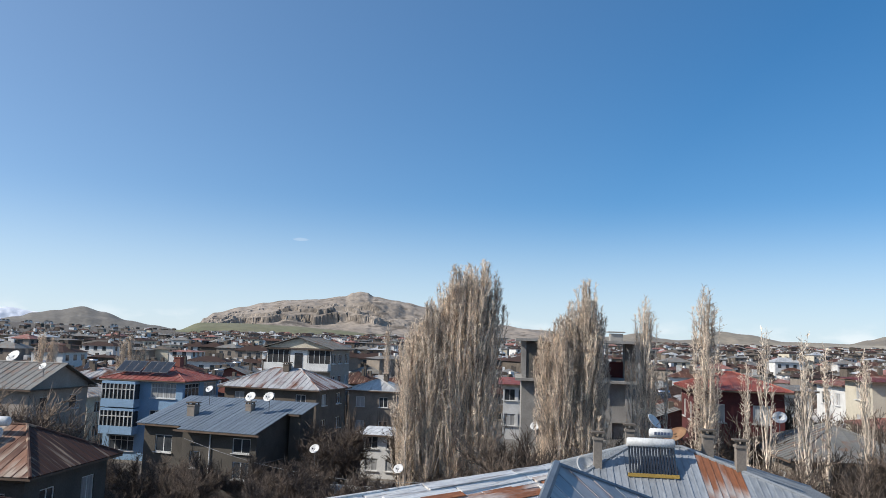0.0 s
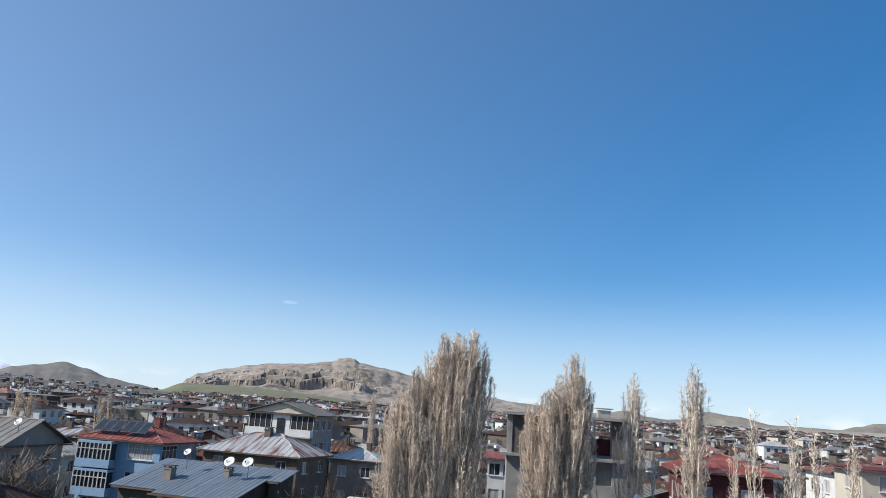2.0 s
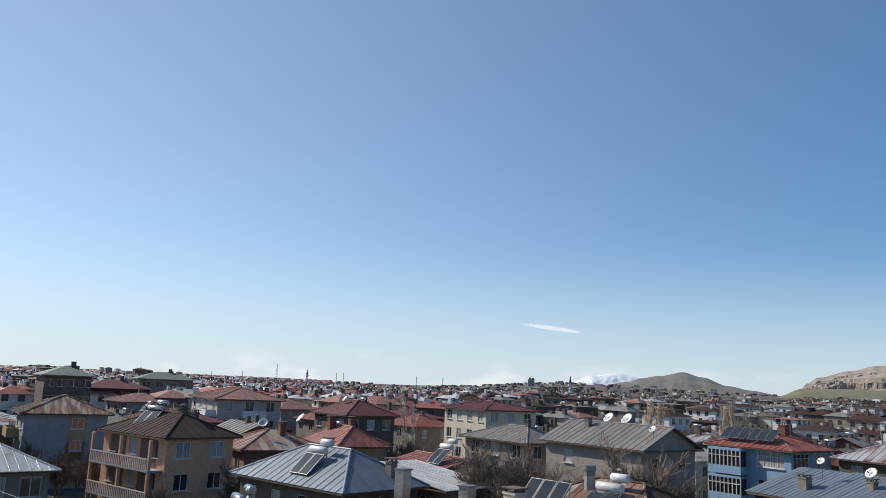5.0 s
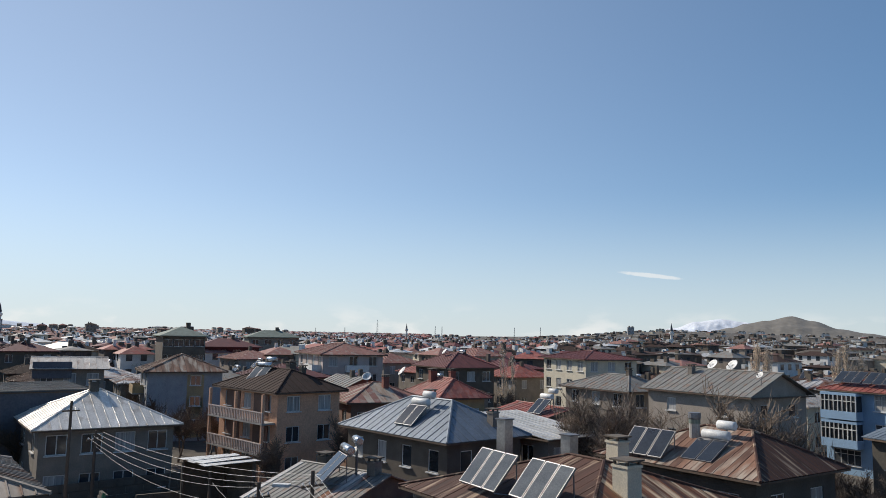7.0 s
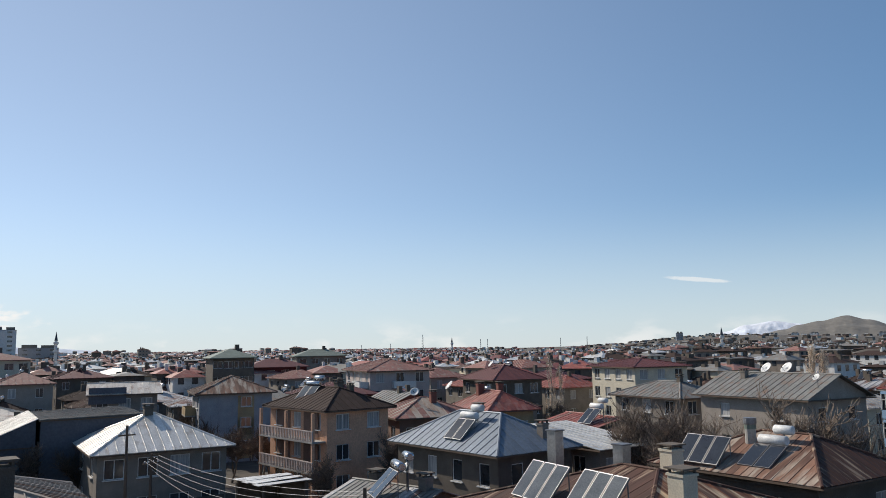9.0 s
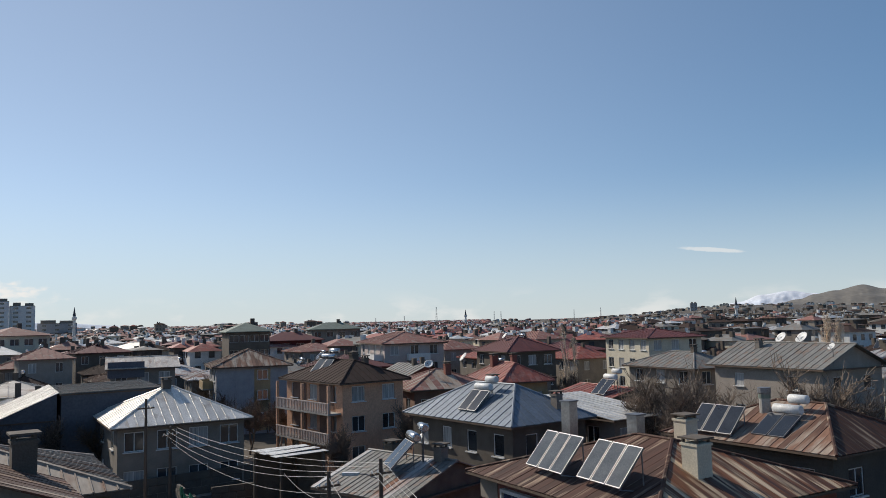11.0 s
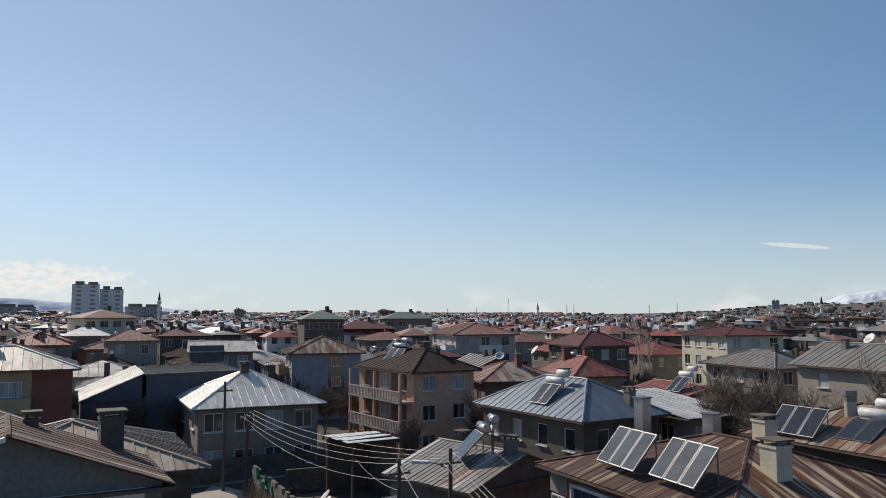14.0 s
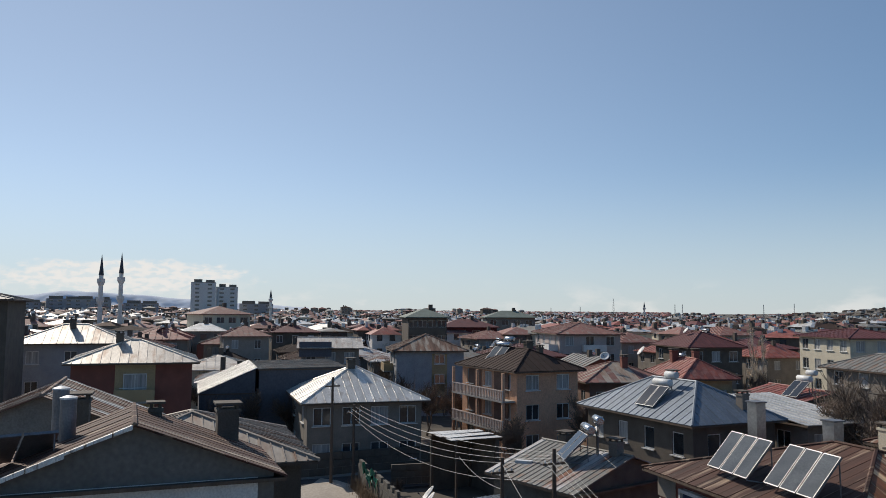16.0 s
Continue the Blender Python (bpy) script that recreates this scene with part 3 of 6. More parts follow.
def house(near, lx, ly, ze, rise, label, yaw=-5.0, wall="plaster_grey", roof="zinc", kind="hip_x", sides="ed", storeys=2, wins=None, ov=0.6,
          width=0.7, seam=0.035, wall_e=None, category="house", alt=None, win=(1.3, 1.4), chim=(), group="houses round the lane", ridge=True, right=False, stain=None, ends=None):
    """A house whose corner nearest to the viewer is `near`; it reaches lx to -x (or to +x with right) and ly to +y of it in its own turn.
    The face along x looks to -y (wins[0] columns of windows), the end face to +x (wins[1])."""
    root = empty("house", pose(near[0], near[1], 0, rz=yaw), label, category, group)
    x0, x1 = (0.0, lx) if right else (-lx, 0.0)
    y0, y1 = 0.0, ly
    # the eaves overhang the walls
    x0, x1, y0, y1 = x0 + ov, x1 - ov, y0 + ov, y1 - ov
    st = ze / storeys
    faces = [((x0, y0, 0), (1, 0, 0), x1 - x0), ((x1, y0, 0), (0, 1, 0), y1 - y0), ((x1, y1, 0), (-1, 0, 0), x1 - x0), ((x0, y1, 0), (0, -1, 0), y1 - y0)]
    cols = wins or (3, 3)
    cols = (cols[0], cols[1], 0, cols[1] if right else 0)
    bm = bmesh.new()
    placed = []
    for (o, u, ln), k in zip(faces, cols):
        ws = []
        for s in range(storeys):
            for i in range(k):
                c = ln * (i + 0.5) / k
                zb = s * st + min(1.0, st * 0.34)
                hgt = min(win[1], st * 0.55)
                ws.append((c - win[0] / 2, c + win[0] / 2, zb, zb + hgt))
        wall_face(bm, o, u, ln, -0.3, ze - 0.02, ws)
        for w in ws:
            placed.append((o, u, w))
    # gable ends and the underside
    sl, rg = hip_slopes(x0, x1, y0, y1, ze, rise, kind, ov, ends)
    f = rise / ((y1 - y0) / 2 + ov) * ((y1 - y0) / 2) if kind == "gable_x" else rise / ((x1 - x0) / 2 + ov) * ((x1 - x0) / 2)
    if kind == "gable_x":
        for x in (x0, x1):
            bm.faces.new([bm.verts.new(v) for v in ((x, y0, ze - 0.02), (x, y1, ze - 0.02), (x, y1, ze + rise - f - 0.06), (x, (y0 + y1) / 2, ze + rise - 0.06), (x, y0, ze + rise - f - 0.06))])
    if kind == "gable_y":
        for y in (y0, y1):
            bm.faces.new([bm.verts.new(v) for v in ((x0, y, ze - 0.02), (x1, y, ze - 0.02), (x1, y, ze + rise - f - 0.06), ((x0 + x1) / 2, y, ze + rise - 0.06), (x0, y, ze + rise - f - 0.06))])
    if kind == "shed_y":
        for x in (x0, x1):
            bm.faces.new([bm.verts.new(v) for v in ((x, y0, ze - 0.02), (x, y1, ze - 0.02), (x, y1, ze + rise * 0.95 - 0.06))])
        bm.faces.new([bm.verts.new(v) for v in ((x1, y1, ze - 0.02), (x0, y1, ze - 0.02), (x0, y1, ze + rise * 0.95 - 0.06), (x1, y1, ze + rise * 0.95 - 0.06))])
    if kind == "shed_x":
        for y in (y0, y1):
            bm.faces.new([bm.verts.new(v) for v in ((x0, y, ze - 0.02), (x1, y, ze - 0.02), (x0, y, ze + rise * 0.95 - 0.06))])
    bm.faces.new([bm.verts.new(v) for v in ((x0, y0, ze - 0.03), (x0, y1, ze - 0.03), (x1, y1, ze - 0.03), (x1, y0, ze - 0.03))])
    part("wall", bm, wall, root)
    for o, u, (s0, s1, a, b) in placed:
        u = Vector(u)
        n = Vector((u.y, -u.x, 0))
        c = Vector(o) + u * (s0 + s1) / 2 - n * 0.09 + Vector((0, 0, (a + b) / 2))
        fr, pn, si = window_meshes(s1 - s0, b - a, random.choice(("glass", "glass", "curtain")))
        w = share("window", fr, root, m=pose(*c, rz=math.degrees(math.atan2(u.y, u.x))))
        share("pane", pn, w)
        share("window_sill", si, w)
    # roof: a timber soffit board, then the sheets
    bmf = bmesh.new()
    for y in (y0 - ov, y1 + ov - 0.05):
        box(bmf, x0 - ov, x1 + ov, y, y + 0.05, ze - 0.16, ze - 0.055)
    for x in (x0 - ov, x1 + ov - 0.05):
        box(bmf, x, x + 0.05, y0 - ov + 0.05, y1 + ov - 0.05, ze - 0.16, ze - 0.055)
    box(bmf, x0 - ov + 0.05, x1 + ov - 0.05, y0 - ov + 0.05, y1 + ov - 0.05, ze - 0.12, ze - 0.07)
    rf = part("roof", bmf, "wood", root, "timber eaves boards under the sheets")
    for k, s in enumerate(sl):
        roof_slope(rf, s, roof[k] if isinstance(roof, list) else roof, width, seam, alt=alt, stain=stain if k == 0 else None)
    if rg and ridge:
        bmr = bmesh.new()
        P, Q = rg
        lines = [(P, Q)]
        if kind.startswith("hip"):
            A, B, C, D = [Vector((x, y, ze)) for x, y in ((x0 - ov, y0 - ov), (x1 + ov, y0 - ov), (x1 + ov, y1 + ov), (x0 - ov, y1 + ov))]
            lines += [(A, P), (D, P), (B, Q), (C, Q)] if kind.endswith("x") else [(A, P), (B, P), (C, Q), (D, Q)]
        for p, q in lines:
            tube(bmr, p + Vector((0, 0, 0.01)), q + Vector((0, 0, 0.01)), 0.09, 0.09, 6, True)
        part("ridge_cap", bmr, roof[-1] if isinstance(roof, list) else roof, root)
    for c in chim:
        chimney(root, *c)
    return root


# ---------------------------------------------------------------- ground and distance
def fbm(x, y, z=0.0, o=5):
    return noise.fractal(Vector((x, y, z)), 1.0, 2.1, o)


def rise_at(az, r):
    """The plain lifts gently towards the far rim of the basin."""
    lift = 5 + 19 / (1 + math.exp((az - 34) / 3.0)) + 16 * math.exp(-((az - 34) / 7.0) ** 2) + 8 * math.exp(-((az - 92) / 6.0) ** 2)
    if az > 150 or az < -90:
        lift = 5
    return lift * (max(0.0, min(1.0, (r - 170) / 1700)) ** 1.1 + 0.35 * max(0.0, (r - 1870) / 3000))


def terrain(name, az0, az1, r0, r1, na, nr, height, material, label, kind="structure"):
    bm = bmesh.new()
    vs = []
    for j in range(nr + 1):
        r = r0 * (r1 / r0) ** (j / nr)
        row = []
        for i in range(na + 1):
            az = az0 + (az1 - az0) * i / na
            row.append(bm.verts.new((-r * math.sin(radians(az)), r * math.cos(radians(az)), height(az, r, i / na, j / nr))))
        vs.append(row)
    for j in range(nr):
        for i in range(na):
            bm.faces.new((vs[j][i + 1], vs[j][i], vs[j + 1][i], vs[j + 1][i + 1]))
    if r0 < 0.1:
        bm.faces.new(vs[0][:-1])
    for f in bm.faces:
        f.smooth = name != "rock_mesa"
    ob = part(name, bm, material)
    return tagged(ob, label, kind=kind)


# near ground under the houses and the plain, one sheet to the horizon
terrain("ground", -180, 180, 0.02, 4900, 240, 90, lambda az, r, u, v: rise_at(az if az < 150 else az, r) + (0.12 * fbm(r * math.sin(radians(az)) * 0.2, r * math.cos(radians(az)) * 0.2) if 3 < r < 300 else 0.0), "earth",
        "brown winter earth of yards and plain")


def ridge(points, az):
    """Height angle of a skyline given by (azimuth, angle) pairs."""
    if az <= points[0][0]:
        return points[0][1]
    for (a, b), (c, d) in zip(points, points[1:]):
        if az <= c:
            t = (az - a) / (c - a)
            return b + (d - b) * (t * t * (3 - 2 * t))
    return points[-1][1]


def hill(name, skyline, r0, r1, material, label, rough=0.1, cliffs=0.0, na=160, nr=40):
    a0, a1 = skyline[0][0], skyline[-1][0]
    mid = (r0 + r1) / 2

    def height(az, r, u, v):
        top = mid * math.tan(radians(ridge(skyline, az))) + 13.5
        base = rise_at(az, r) - 3
        x, y = r * math.sin(radians(az)), r * math.cos(radians(az))
        s = v * 2 if v < 0.5 else 2 - 2 * v
        s = max(0.0, min(1.0, s + 0.22 * fbm(x * 0.005, y * 0.005) * (1 - abs(2 * s - 1))))
        prof = s * s * (3 - 2 * s)
        if cliffs:
            # a broken cliff above a smooth apron: buttresses and gullies along its line, ledges above, a smooth back
            w = cliffs * max(0.0, min(1.0, (u - 0.40) / 0.14))
            n1 = fbm(x * 0.004, y * 0.004, 1.0, 3)
            n2 = fbm(x * 0.013, y * 0.013, 9.0, 5)
            n3 = fbm(x * 0.035, y * 0.035, 4.0, 5)
            at = 0.38 + 0.11 * n1 + 0.13 * n2 + 0.05 * n3
            patchy = max(0.12, min(1.0, 0.62 + 0.45 * (u - 0.6) / 0.4 + 0.9 * fbm(x * 0.006, y * 0.006, 22.0, 3)))
            s1 = max(0.0, min(1.0, (s - at) / 0.014)) * patchy
            s2 = max(0.0, min(1.0, (s - at - 0.10 - 0.08 * n2 + 0.05 * n3) / 0.014)) * patchy
            s3 = max(0.0, min(1.0, (s - at - 0.20 + 0.10 * n2) / 0.014)) * patchy
            k = 0.22 * s1 + 0.10 * s2 + 0.05 * s3
            crag = (1 - 0.37 * patchy) * s ** 0.95 + k + 0.012 * n3 * (1.0 if s > at else 0.25)
            prof = prof * (1 - w) + w * min(1.0, crag)
        g = fbm(x * 0.012, y * 0.012, 7.0) * rough * (top - base)
        return base + (top - base) * prof + g * s * (1 - 0.75 * max(0.0, s * 2 - 1))
    return terrain(name, a0, a1, r0, r1, na, nr, height, material, label)


hill("rock_mesa", [(-9, 0.5), (-7.5, 1.0), (-6, 1.2), (-4.3, 1.42), (-1, 2.0), (1.5, 2.5), (2.8, 2.78), (3.6, 2.92), (5.2, 3.16), (5.7, 3.4), (6.2, 3.45), (6.7, 3.36), (7.3, 3.1), (9.3, 2.8),
                   (11.4, 2.66), (13, 2.42), (14.5, 2.06), (16.4, 1.6), (17.1, 1.2), (17.5, 0.75), (17.9, 0.45)], 1900, 3300, "rock", "bare tan rock hill with a broken cliff band", 0.03, 1.0, 560, 250)
hill("far_hill", [(18.6, 0.35), (20.5, 0.62), (22, 0.86), (23.7, 1.38), (24.9, 1.66), (26.5, 1.36), (27.8, 1.15), (28.7, 0.86), (30.5, 0.5)], 3000, 4300, "hillside", "smooth brown hill beyond the town", 0.05)
hill("east_hill", [(-40, 2.3), (-36, 2.1), (-34.2, 1.98), (-32, 1.46), (-29.6, 1.3), (-28.6, 1.05), (-27.4, 0.78), (-25.4, 0.82), (-23.7, 0.82), (-21.2, 1.24), (-19.4, 1.4), (-17.6, 0.8), (-16.7, 0.74),
                   (-15.6, 0.82), (-14.2, 1.15), (-12, 0.85), (-9, 1.1), (-6.5, 1.2), (-4, 0.6)], 3000, 4300, "dry_hill", "low brown hills behind the town", 0.10, 0.0, 200, 40)
hill("pale_ridge", [(-40, 1.1), (-34, 0.9), (-30, 0.75), (-24, 0.62), (-18, 0.55), (-10, 0.45), (-4, 0.3)], 2000, 2900, "pale_hill", "pale dry slopes at the town's edge", 0.12)
hill("snow_mountain", [(26.5, 0.8), (27.8, 1.25), (29.4, 1.45), (31.0, 1.25), (32.5, 0.8), (34.0, 0.5)], 4350, 4800, "snow", "distant snow-covered mountain", 0.06)
hill("blue_mountain", [(76, 0.2), (80, 0.45), (84.5, 0.72), (88, 0.98), (90.5, 1.12), (92, 1.17), (94.6, 0.85), (98, 0.95), (104, 0.5), (108, 0.2)], 4350, 4800, "far_haze", "pale snowy mountains in the far distance", 0.08)
hill("green_field", [(1.0, 0.2), (5, 0.5), (8, 0.72), (11, 0.88), (14, 0.95), (17.2, 0.9), (19, 0.3)], 1500, 2300, "field", "green winter field below the rock hill", 0.02)

# ---------------------------------------------------------------- the houses near the viewer
KEEP = []          # plots that are taken: x, y, radius


def plot(near, lx, ly, yaw, right=False):
    c, s = math.cos(radians(yaw)), math.sin(radians(yaw))
    x, y = (lx / 2 if right else -lx / 2), ly / 2
    KEEP.append((near[0] + c * x - s * y, near[1] + s * x + c * y, max(lx, ly) * 0.62 + 1.5))


def home(near, lx, ly, ze, rise, label, **k):
    plot(near, lx, ly, k.get("yaw", -5.0), k.get("right", False))
    return house(near, lx, ly, ze, rise, label, **k)


home((-63.2, 15.3), 12.0, 11.0, 5.9, 2.5, "two-storey grey-brown rendered house with a bright zinc hip roof", wall="plaster_grey", roof="zinc", kind="hip_y", wins=(2, 4),
     chim=[(-5.9, 5.2, 7.9, 1.1, 0.7, "plaster_dark")], win=(1.5, 1.5), yaw=-6)
home((-61.9, 34.4), 12.0, 7.9, 8.1, 1.8, "peach rendered house with a dark brown hip roof", wall="plaster_peach", roof="brown_roof", kind="hip_x", storeys=3, wins=(3, 2), yaw=2, win=(1.4, 1.4),
     chim=[(-6.0, 5.2, 9.5, 0.9, 0.7, "plaster_dark"), (-3.6, 5.0, 9.4, 0.7, 0.5, "plaster_dark")])
home((-39.0, 34.4), 12.9, 8.2, 6.4, 2.3, "dark rendered house with a blue-grey metal hip roof", wall="plaster_dark", roof="zinc_blue", kind="hip_x", wins=(4, 2), yaw=0,
     chim=[(-7.2, 4.6, 8.3, 0.8, 0.6, "plaster_dark"), (-1.4, 5.6, 6.9, 1.2, 0.6, "plaster_grey")], win=(1.1, 1.5))
home((-37.6, 42.8), 10.0, 6.0, 6.2, 1.0, "low annex with a pale zinc sheet roof", wall="plaster_grey", roof="zinc", kind="shed_x", wins=(2, 2), yaw=-4)
# +x slope: real rust streaks, with backlit glare painted in as paler rust
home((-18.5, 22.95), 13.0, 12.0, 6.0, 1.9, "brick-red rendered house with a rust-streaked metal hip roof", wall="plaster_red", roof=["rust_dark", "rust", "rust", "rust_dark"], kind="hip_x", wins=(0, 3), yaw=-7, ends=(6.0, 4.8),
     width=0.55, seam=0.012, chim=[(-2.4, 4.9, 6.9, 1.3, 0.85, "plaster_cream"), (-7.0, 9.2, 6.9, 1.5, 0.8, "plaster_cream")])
# +x slope faces away from the sun; its shade is put into the darker rust
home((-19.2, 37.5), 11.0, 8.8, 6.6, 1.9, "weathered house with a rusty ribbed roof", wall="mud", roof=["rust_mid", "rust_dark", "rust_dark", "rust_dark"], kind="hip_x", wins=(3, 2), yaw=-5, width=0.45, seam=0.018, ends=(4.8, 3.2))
home((-33.3, 63.8), 13.0, 9.0, 8.7, 2.0, "plain grey-beige gabled house with a grey metal roof", wall="plaster_beige", roof="zinc_grey", kind="gable_x", storeys=3, wins=(2, 2), win=(1.1, 1.2), yaw=-10,
     chim=[(-9.5, 3.5, 10.0, 0.9, 0.5, "plaster_grey")])
home((-27.2, 83.5), 10.4, 9.0, 8.6, 1.4, "blue house with glazed white balconies and a red roof", wall="plaster_blue", roof="red_roof", kind="hip_x", storeys=3, wins=(2, 2), yaw=-12,
     chim=[(-4.5, 6.0, 9.8, 1.2, 0.8, "plaster_red")], win=(3.0, 1.6))
plot((-14.2, 64.5), 13.3, 9.0, -18)
home((-13.0, 84.0), 12.4, 9.0, 8.1, 2.0, "dark grey house with a rust-stained zinc hip roof", wall="plaster_dark", roof="zinc_rust", kind="hip_x", storeys=3, wins=(3, 2), yaw=-16,
     chim=[(-6.0, 4.0, 9.8, 0.8, 0.7, "plaster_dark")], win=(1.2, 1.2))
home((-15.2, 108.9), 11.0, 8.5, 12.2, 1.6, "tall cream house with a broad gable and balconies", wall="plaster_beige", roof="zinc_grey", kind="gable_y", storeys=4, wins=(3, 3), yaw=-14)
home((-3.2, 78.0), 5.5, 5.0, 4.3, 0.3, "low white house with a flat pale roof", wall="plaster_white", roof="white_paint", kind="shed_y", wins=(2, 1), yaw=-12)
home((-6.0, 110.0), 8.0, 8.0, 6.6, 1.4, "small house with a pale hip roof", wall="plaster_grey", roof="zinc", kind="hip_x", wins=(2, 2), yaw=-12, chim=[(-3, 4, 7.6, 1, 0.6, "plaster_dark")])
home((19.3, 62.0), 8.0, 8.5, 10.6, 1.3, "dark red house with a bright red hip roof", wall="plaster_darkred", roof="red_roof", kind="hip_x", storeys=3, wins=(2, 2), yaw=-10, right=True)
home((2.9, 31.5), 14.6, 10.5, 6.9, 2.3, "house with a corrugated grey zinc hip roof streaked with rust", wall="plaster_grey", roof="zinc_mid", kind="hip_x", wins=(4, 2), yaw=-7, right=True, width=0.28,
     stain=(7.9, 9.5), seam=0.03, ends=(5.25, 7.2),
     chim=[(3.57, 3.5, 8.44, 1.25, 0.36, "plaster_grey"), (5.2, 6.0, 8.85, 1.0, 0.36, "plaster_grey"), (8.7, 6.0, 8.6, 1.15, 0.45, "plaster_grey"), (9.6, 3.75, 8.5, 1.1, 0.4, "plaster_grey")])
home((-24.9, -3.43), 5.3, 9.0, 8.35, 1.75, "grey gabled house with rust-brown sheets and a white painted base", wall="plaster_mid", roof="rust_dark", alt="rust_mid", kind="gable_x", wins=(1, 0), yaw=-2, ov=0.35,
     width=0.6, seam=0.012, chim=[(-5.0, 7.7, 8.7, 1.2, 0.75, "plaster_dark"), (-4.6, 5.2, 9.6, 0.45, 0.42, "plaster_dark")])
home((-31.2, -1.2), 9.0, 9.4, 7.6, 1.5, "low building with a tan corrugated hip roof", wall="plaster_dark", roof="zinc_tan", kind="hip_x", wins=(0, 2), yaw=-4, width=0.42, seam=0.04)
home((-33.6, -6.5), 8.0, 9.2, 8.3, 1.9, "low gabled house with pale rusted sheets", wall="plaster_beige", roof="rust_mid", alt="zinc_warm", kind="gable_x", wins=(0, 0), yaw=-4, width=0.5, seam=0.02, ov=0.4,
     chim=[(0.8, 5.9, 9.1, 1.05, 0.95, "plaster_dark")])
home((-69.0, -2.6), 9.5, 10.5, 9.1, 1.7, "red and yellow rendered house with a pale hip roof", wall="plaster_red", roof="zinc_warm", kind="hip_y", storeys=3, wins=(2, 1), yaw=-4, win=(1.8, 1.4),
     chim=[(-4.5, 4.0, 10.4, 1.0, 0.6, "plaster_dark")])
home((-94.5, -9.0), 10.0, 12.5, 9.7, 2.0, "house with a white sheet hip roof", wall="plaster_slate", roof="zinc_warm", kind="hip_y", storeys=3, wins=(2, 3), chim=[(-4, 6, 11.2, 1.1, 0.6, "plaster_dark")])
home((-80.0, -18.0), 10.0, 11.0, 14.3, 1.2, "tall dark grey apartment house with a shallow roof", wall="plaster_dark", roof="zinc_grey", kind="hip_x", storeys=5, wins=(2, 3))
home((-68.8, 85.8), 12.0, 10.0, 10.5, 1.1, "cream house with a shallow maroon roof and white trim", wall="plaster_cream", roof="maroon_roof", kind="hip_x", storeys=4, wins=(4, 3), yaw=-16)
home((-97.4, 61.1), 15.0, 10.5, 10.3, 1.6, "pale pink-grey apartment house with balconies and a faded red roof", wall="plaster_pink", roof="faded_roof", kind="hip_x", storeys=4, wins=(4, 3), yaw=-16, win=(1.3, 1.5))
home((-64.0, 43.4), 9.5, 9.3, 6.7, 1.7, "low house with a streaked faded red sheet roof", wall="plaster_brown", roof="faded_roof", kind="hip_y", wins=(2, 3), yaw=-16, alt="zinc_tan",
     chim=[(-3.4, 5.2, 8.1, 0.9, 0.6, "plaster_red")])
home((-61.0, 52.6), 10.0, 6.2, 7.0, 1.8, "low yellow house with a red sheet roof and red chimneys", wall="plaster_yellow", roof="red_roof", kind="hip_x", wins=(2, 2), yaw=-16,
     chim=[(-7.0, 2.4, 8.3, 1.2, 0.7, "plaster_red"), (-4.0, 3.4, 8.5, 1.1, 0.6, "plaster_red")])
home((-93.9, 34.4), 9.0, 10.0, 8.4, 2.0, "slate-blue and pale yellow house with a brown hip roof", wall="plaster_slate", roof="rust_mid", kind="hip_x", storeys=3, wins=(2, 0), yaw=-14)
home((-98.0, 23.0), 9.0, 8.5, 8.7, 1.2, "grey house with a pale patched sheet roof", wall="plaster_grey", roof="zinc_warm", kind="gable_y", storeys=3, wins=(2, 3), yaw=-14)
home((-74.9, 8.5), 12.0, 5.3, 5.8, 2.3, "lean-to front of a blank grey building under a white sheet roof", wall="plaster_navy", roof="zinc", kind="shed_y", wins=(0, 0), yaw=-6, ov=0.15)
home((-73.9, 13.75), 12.0, 8.5, 8.0, 0.12, "long blank slate-grey building with a flat roof", wall="plaster_navy", roof="zinc_grey", kind="shed_y", wins=(0, 0), yaw=-6, ov=0.15)
home((-49.6, 69.1), 11.5, 8.0, 7.9, 1.5, "grey house with a grey hip roof", wall="plaster_grey", roof="zinc_grey", kind="hip_x", storeys=3, wins=(3, 2), yaw=-10, chim=[(-4, 4, 9, 1, 0.5, "plaster_dark")])
home((-39.4, 48.5), 9.0, 6.0, 5.0, 1.2, "shack with a weathered sheet roof", wall="block", roof="rust_dark", kind="shed_y", wins=(2, 1), yaw=-10)
home((-49.5, 54.5), 9.0, 9.0, 5.6, 1.1, "low house with a red sheet roof", wall="block", roof="red_roof", kind="gable_x", wins=(2, 1), yaw=-10, alt="faded_roof")
home((-34.9, 22.9), 7.4, 9.4, 4.0, 1.5, "low house with a patched grey sheet roof", wall="block", roof="zinc_grey", kind="gable_x", storeys=1, wins=(2, 2), yaw=12, width=0.4, seam=0.03, alt="zinc_rust",
     ov=0.4, chim=[(-1.2, 4.6, 5.3, 0.9, 0.6, "plaster_grey"), (-6.0, 5.4, 5.3, 0.6, 0.7, "plaster_dark")])
home((-38.0, 18.2), 2.6, 6.2, 2.4, 0.4, "low shed with a blue-grey corrugated roof", wall="block", roof="zinc_blue", kind="shed_x", storeys=1, wins=(0, 0), ov=0.2, yaw=10, width=0.3)
home((-82.7, 72.5), 11.0, 9.0, 8.9, 2.0, "brown house with a dark red hip roof", wall="plaster_dark", roof="maroon_roof", kind="hip_x", storeys=3, wins=(3, 3), yaw=-12)
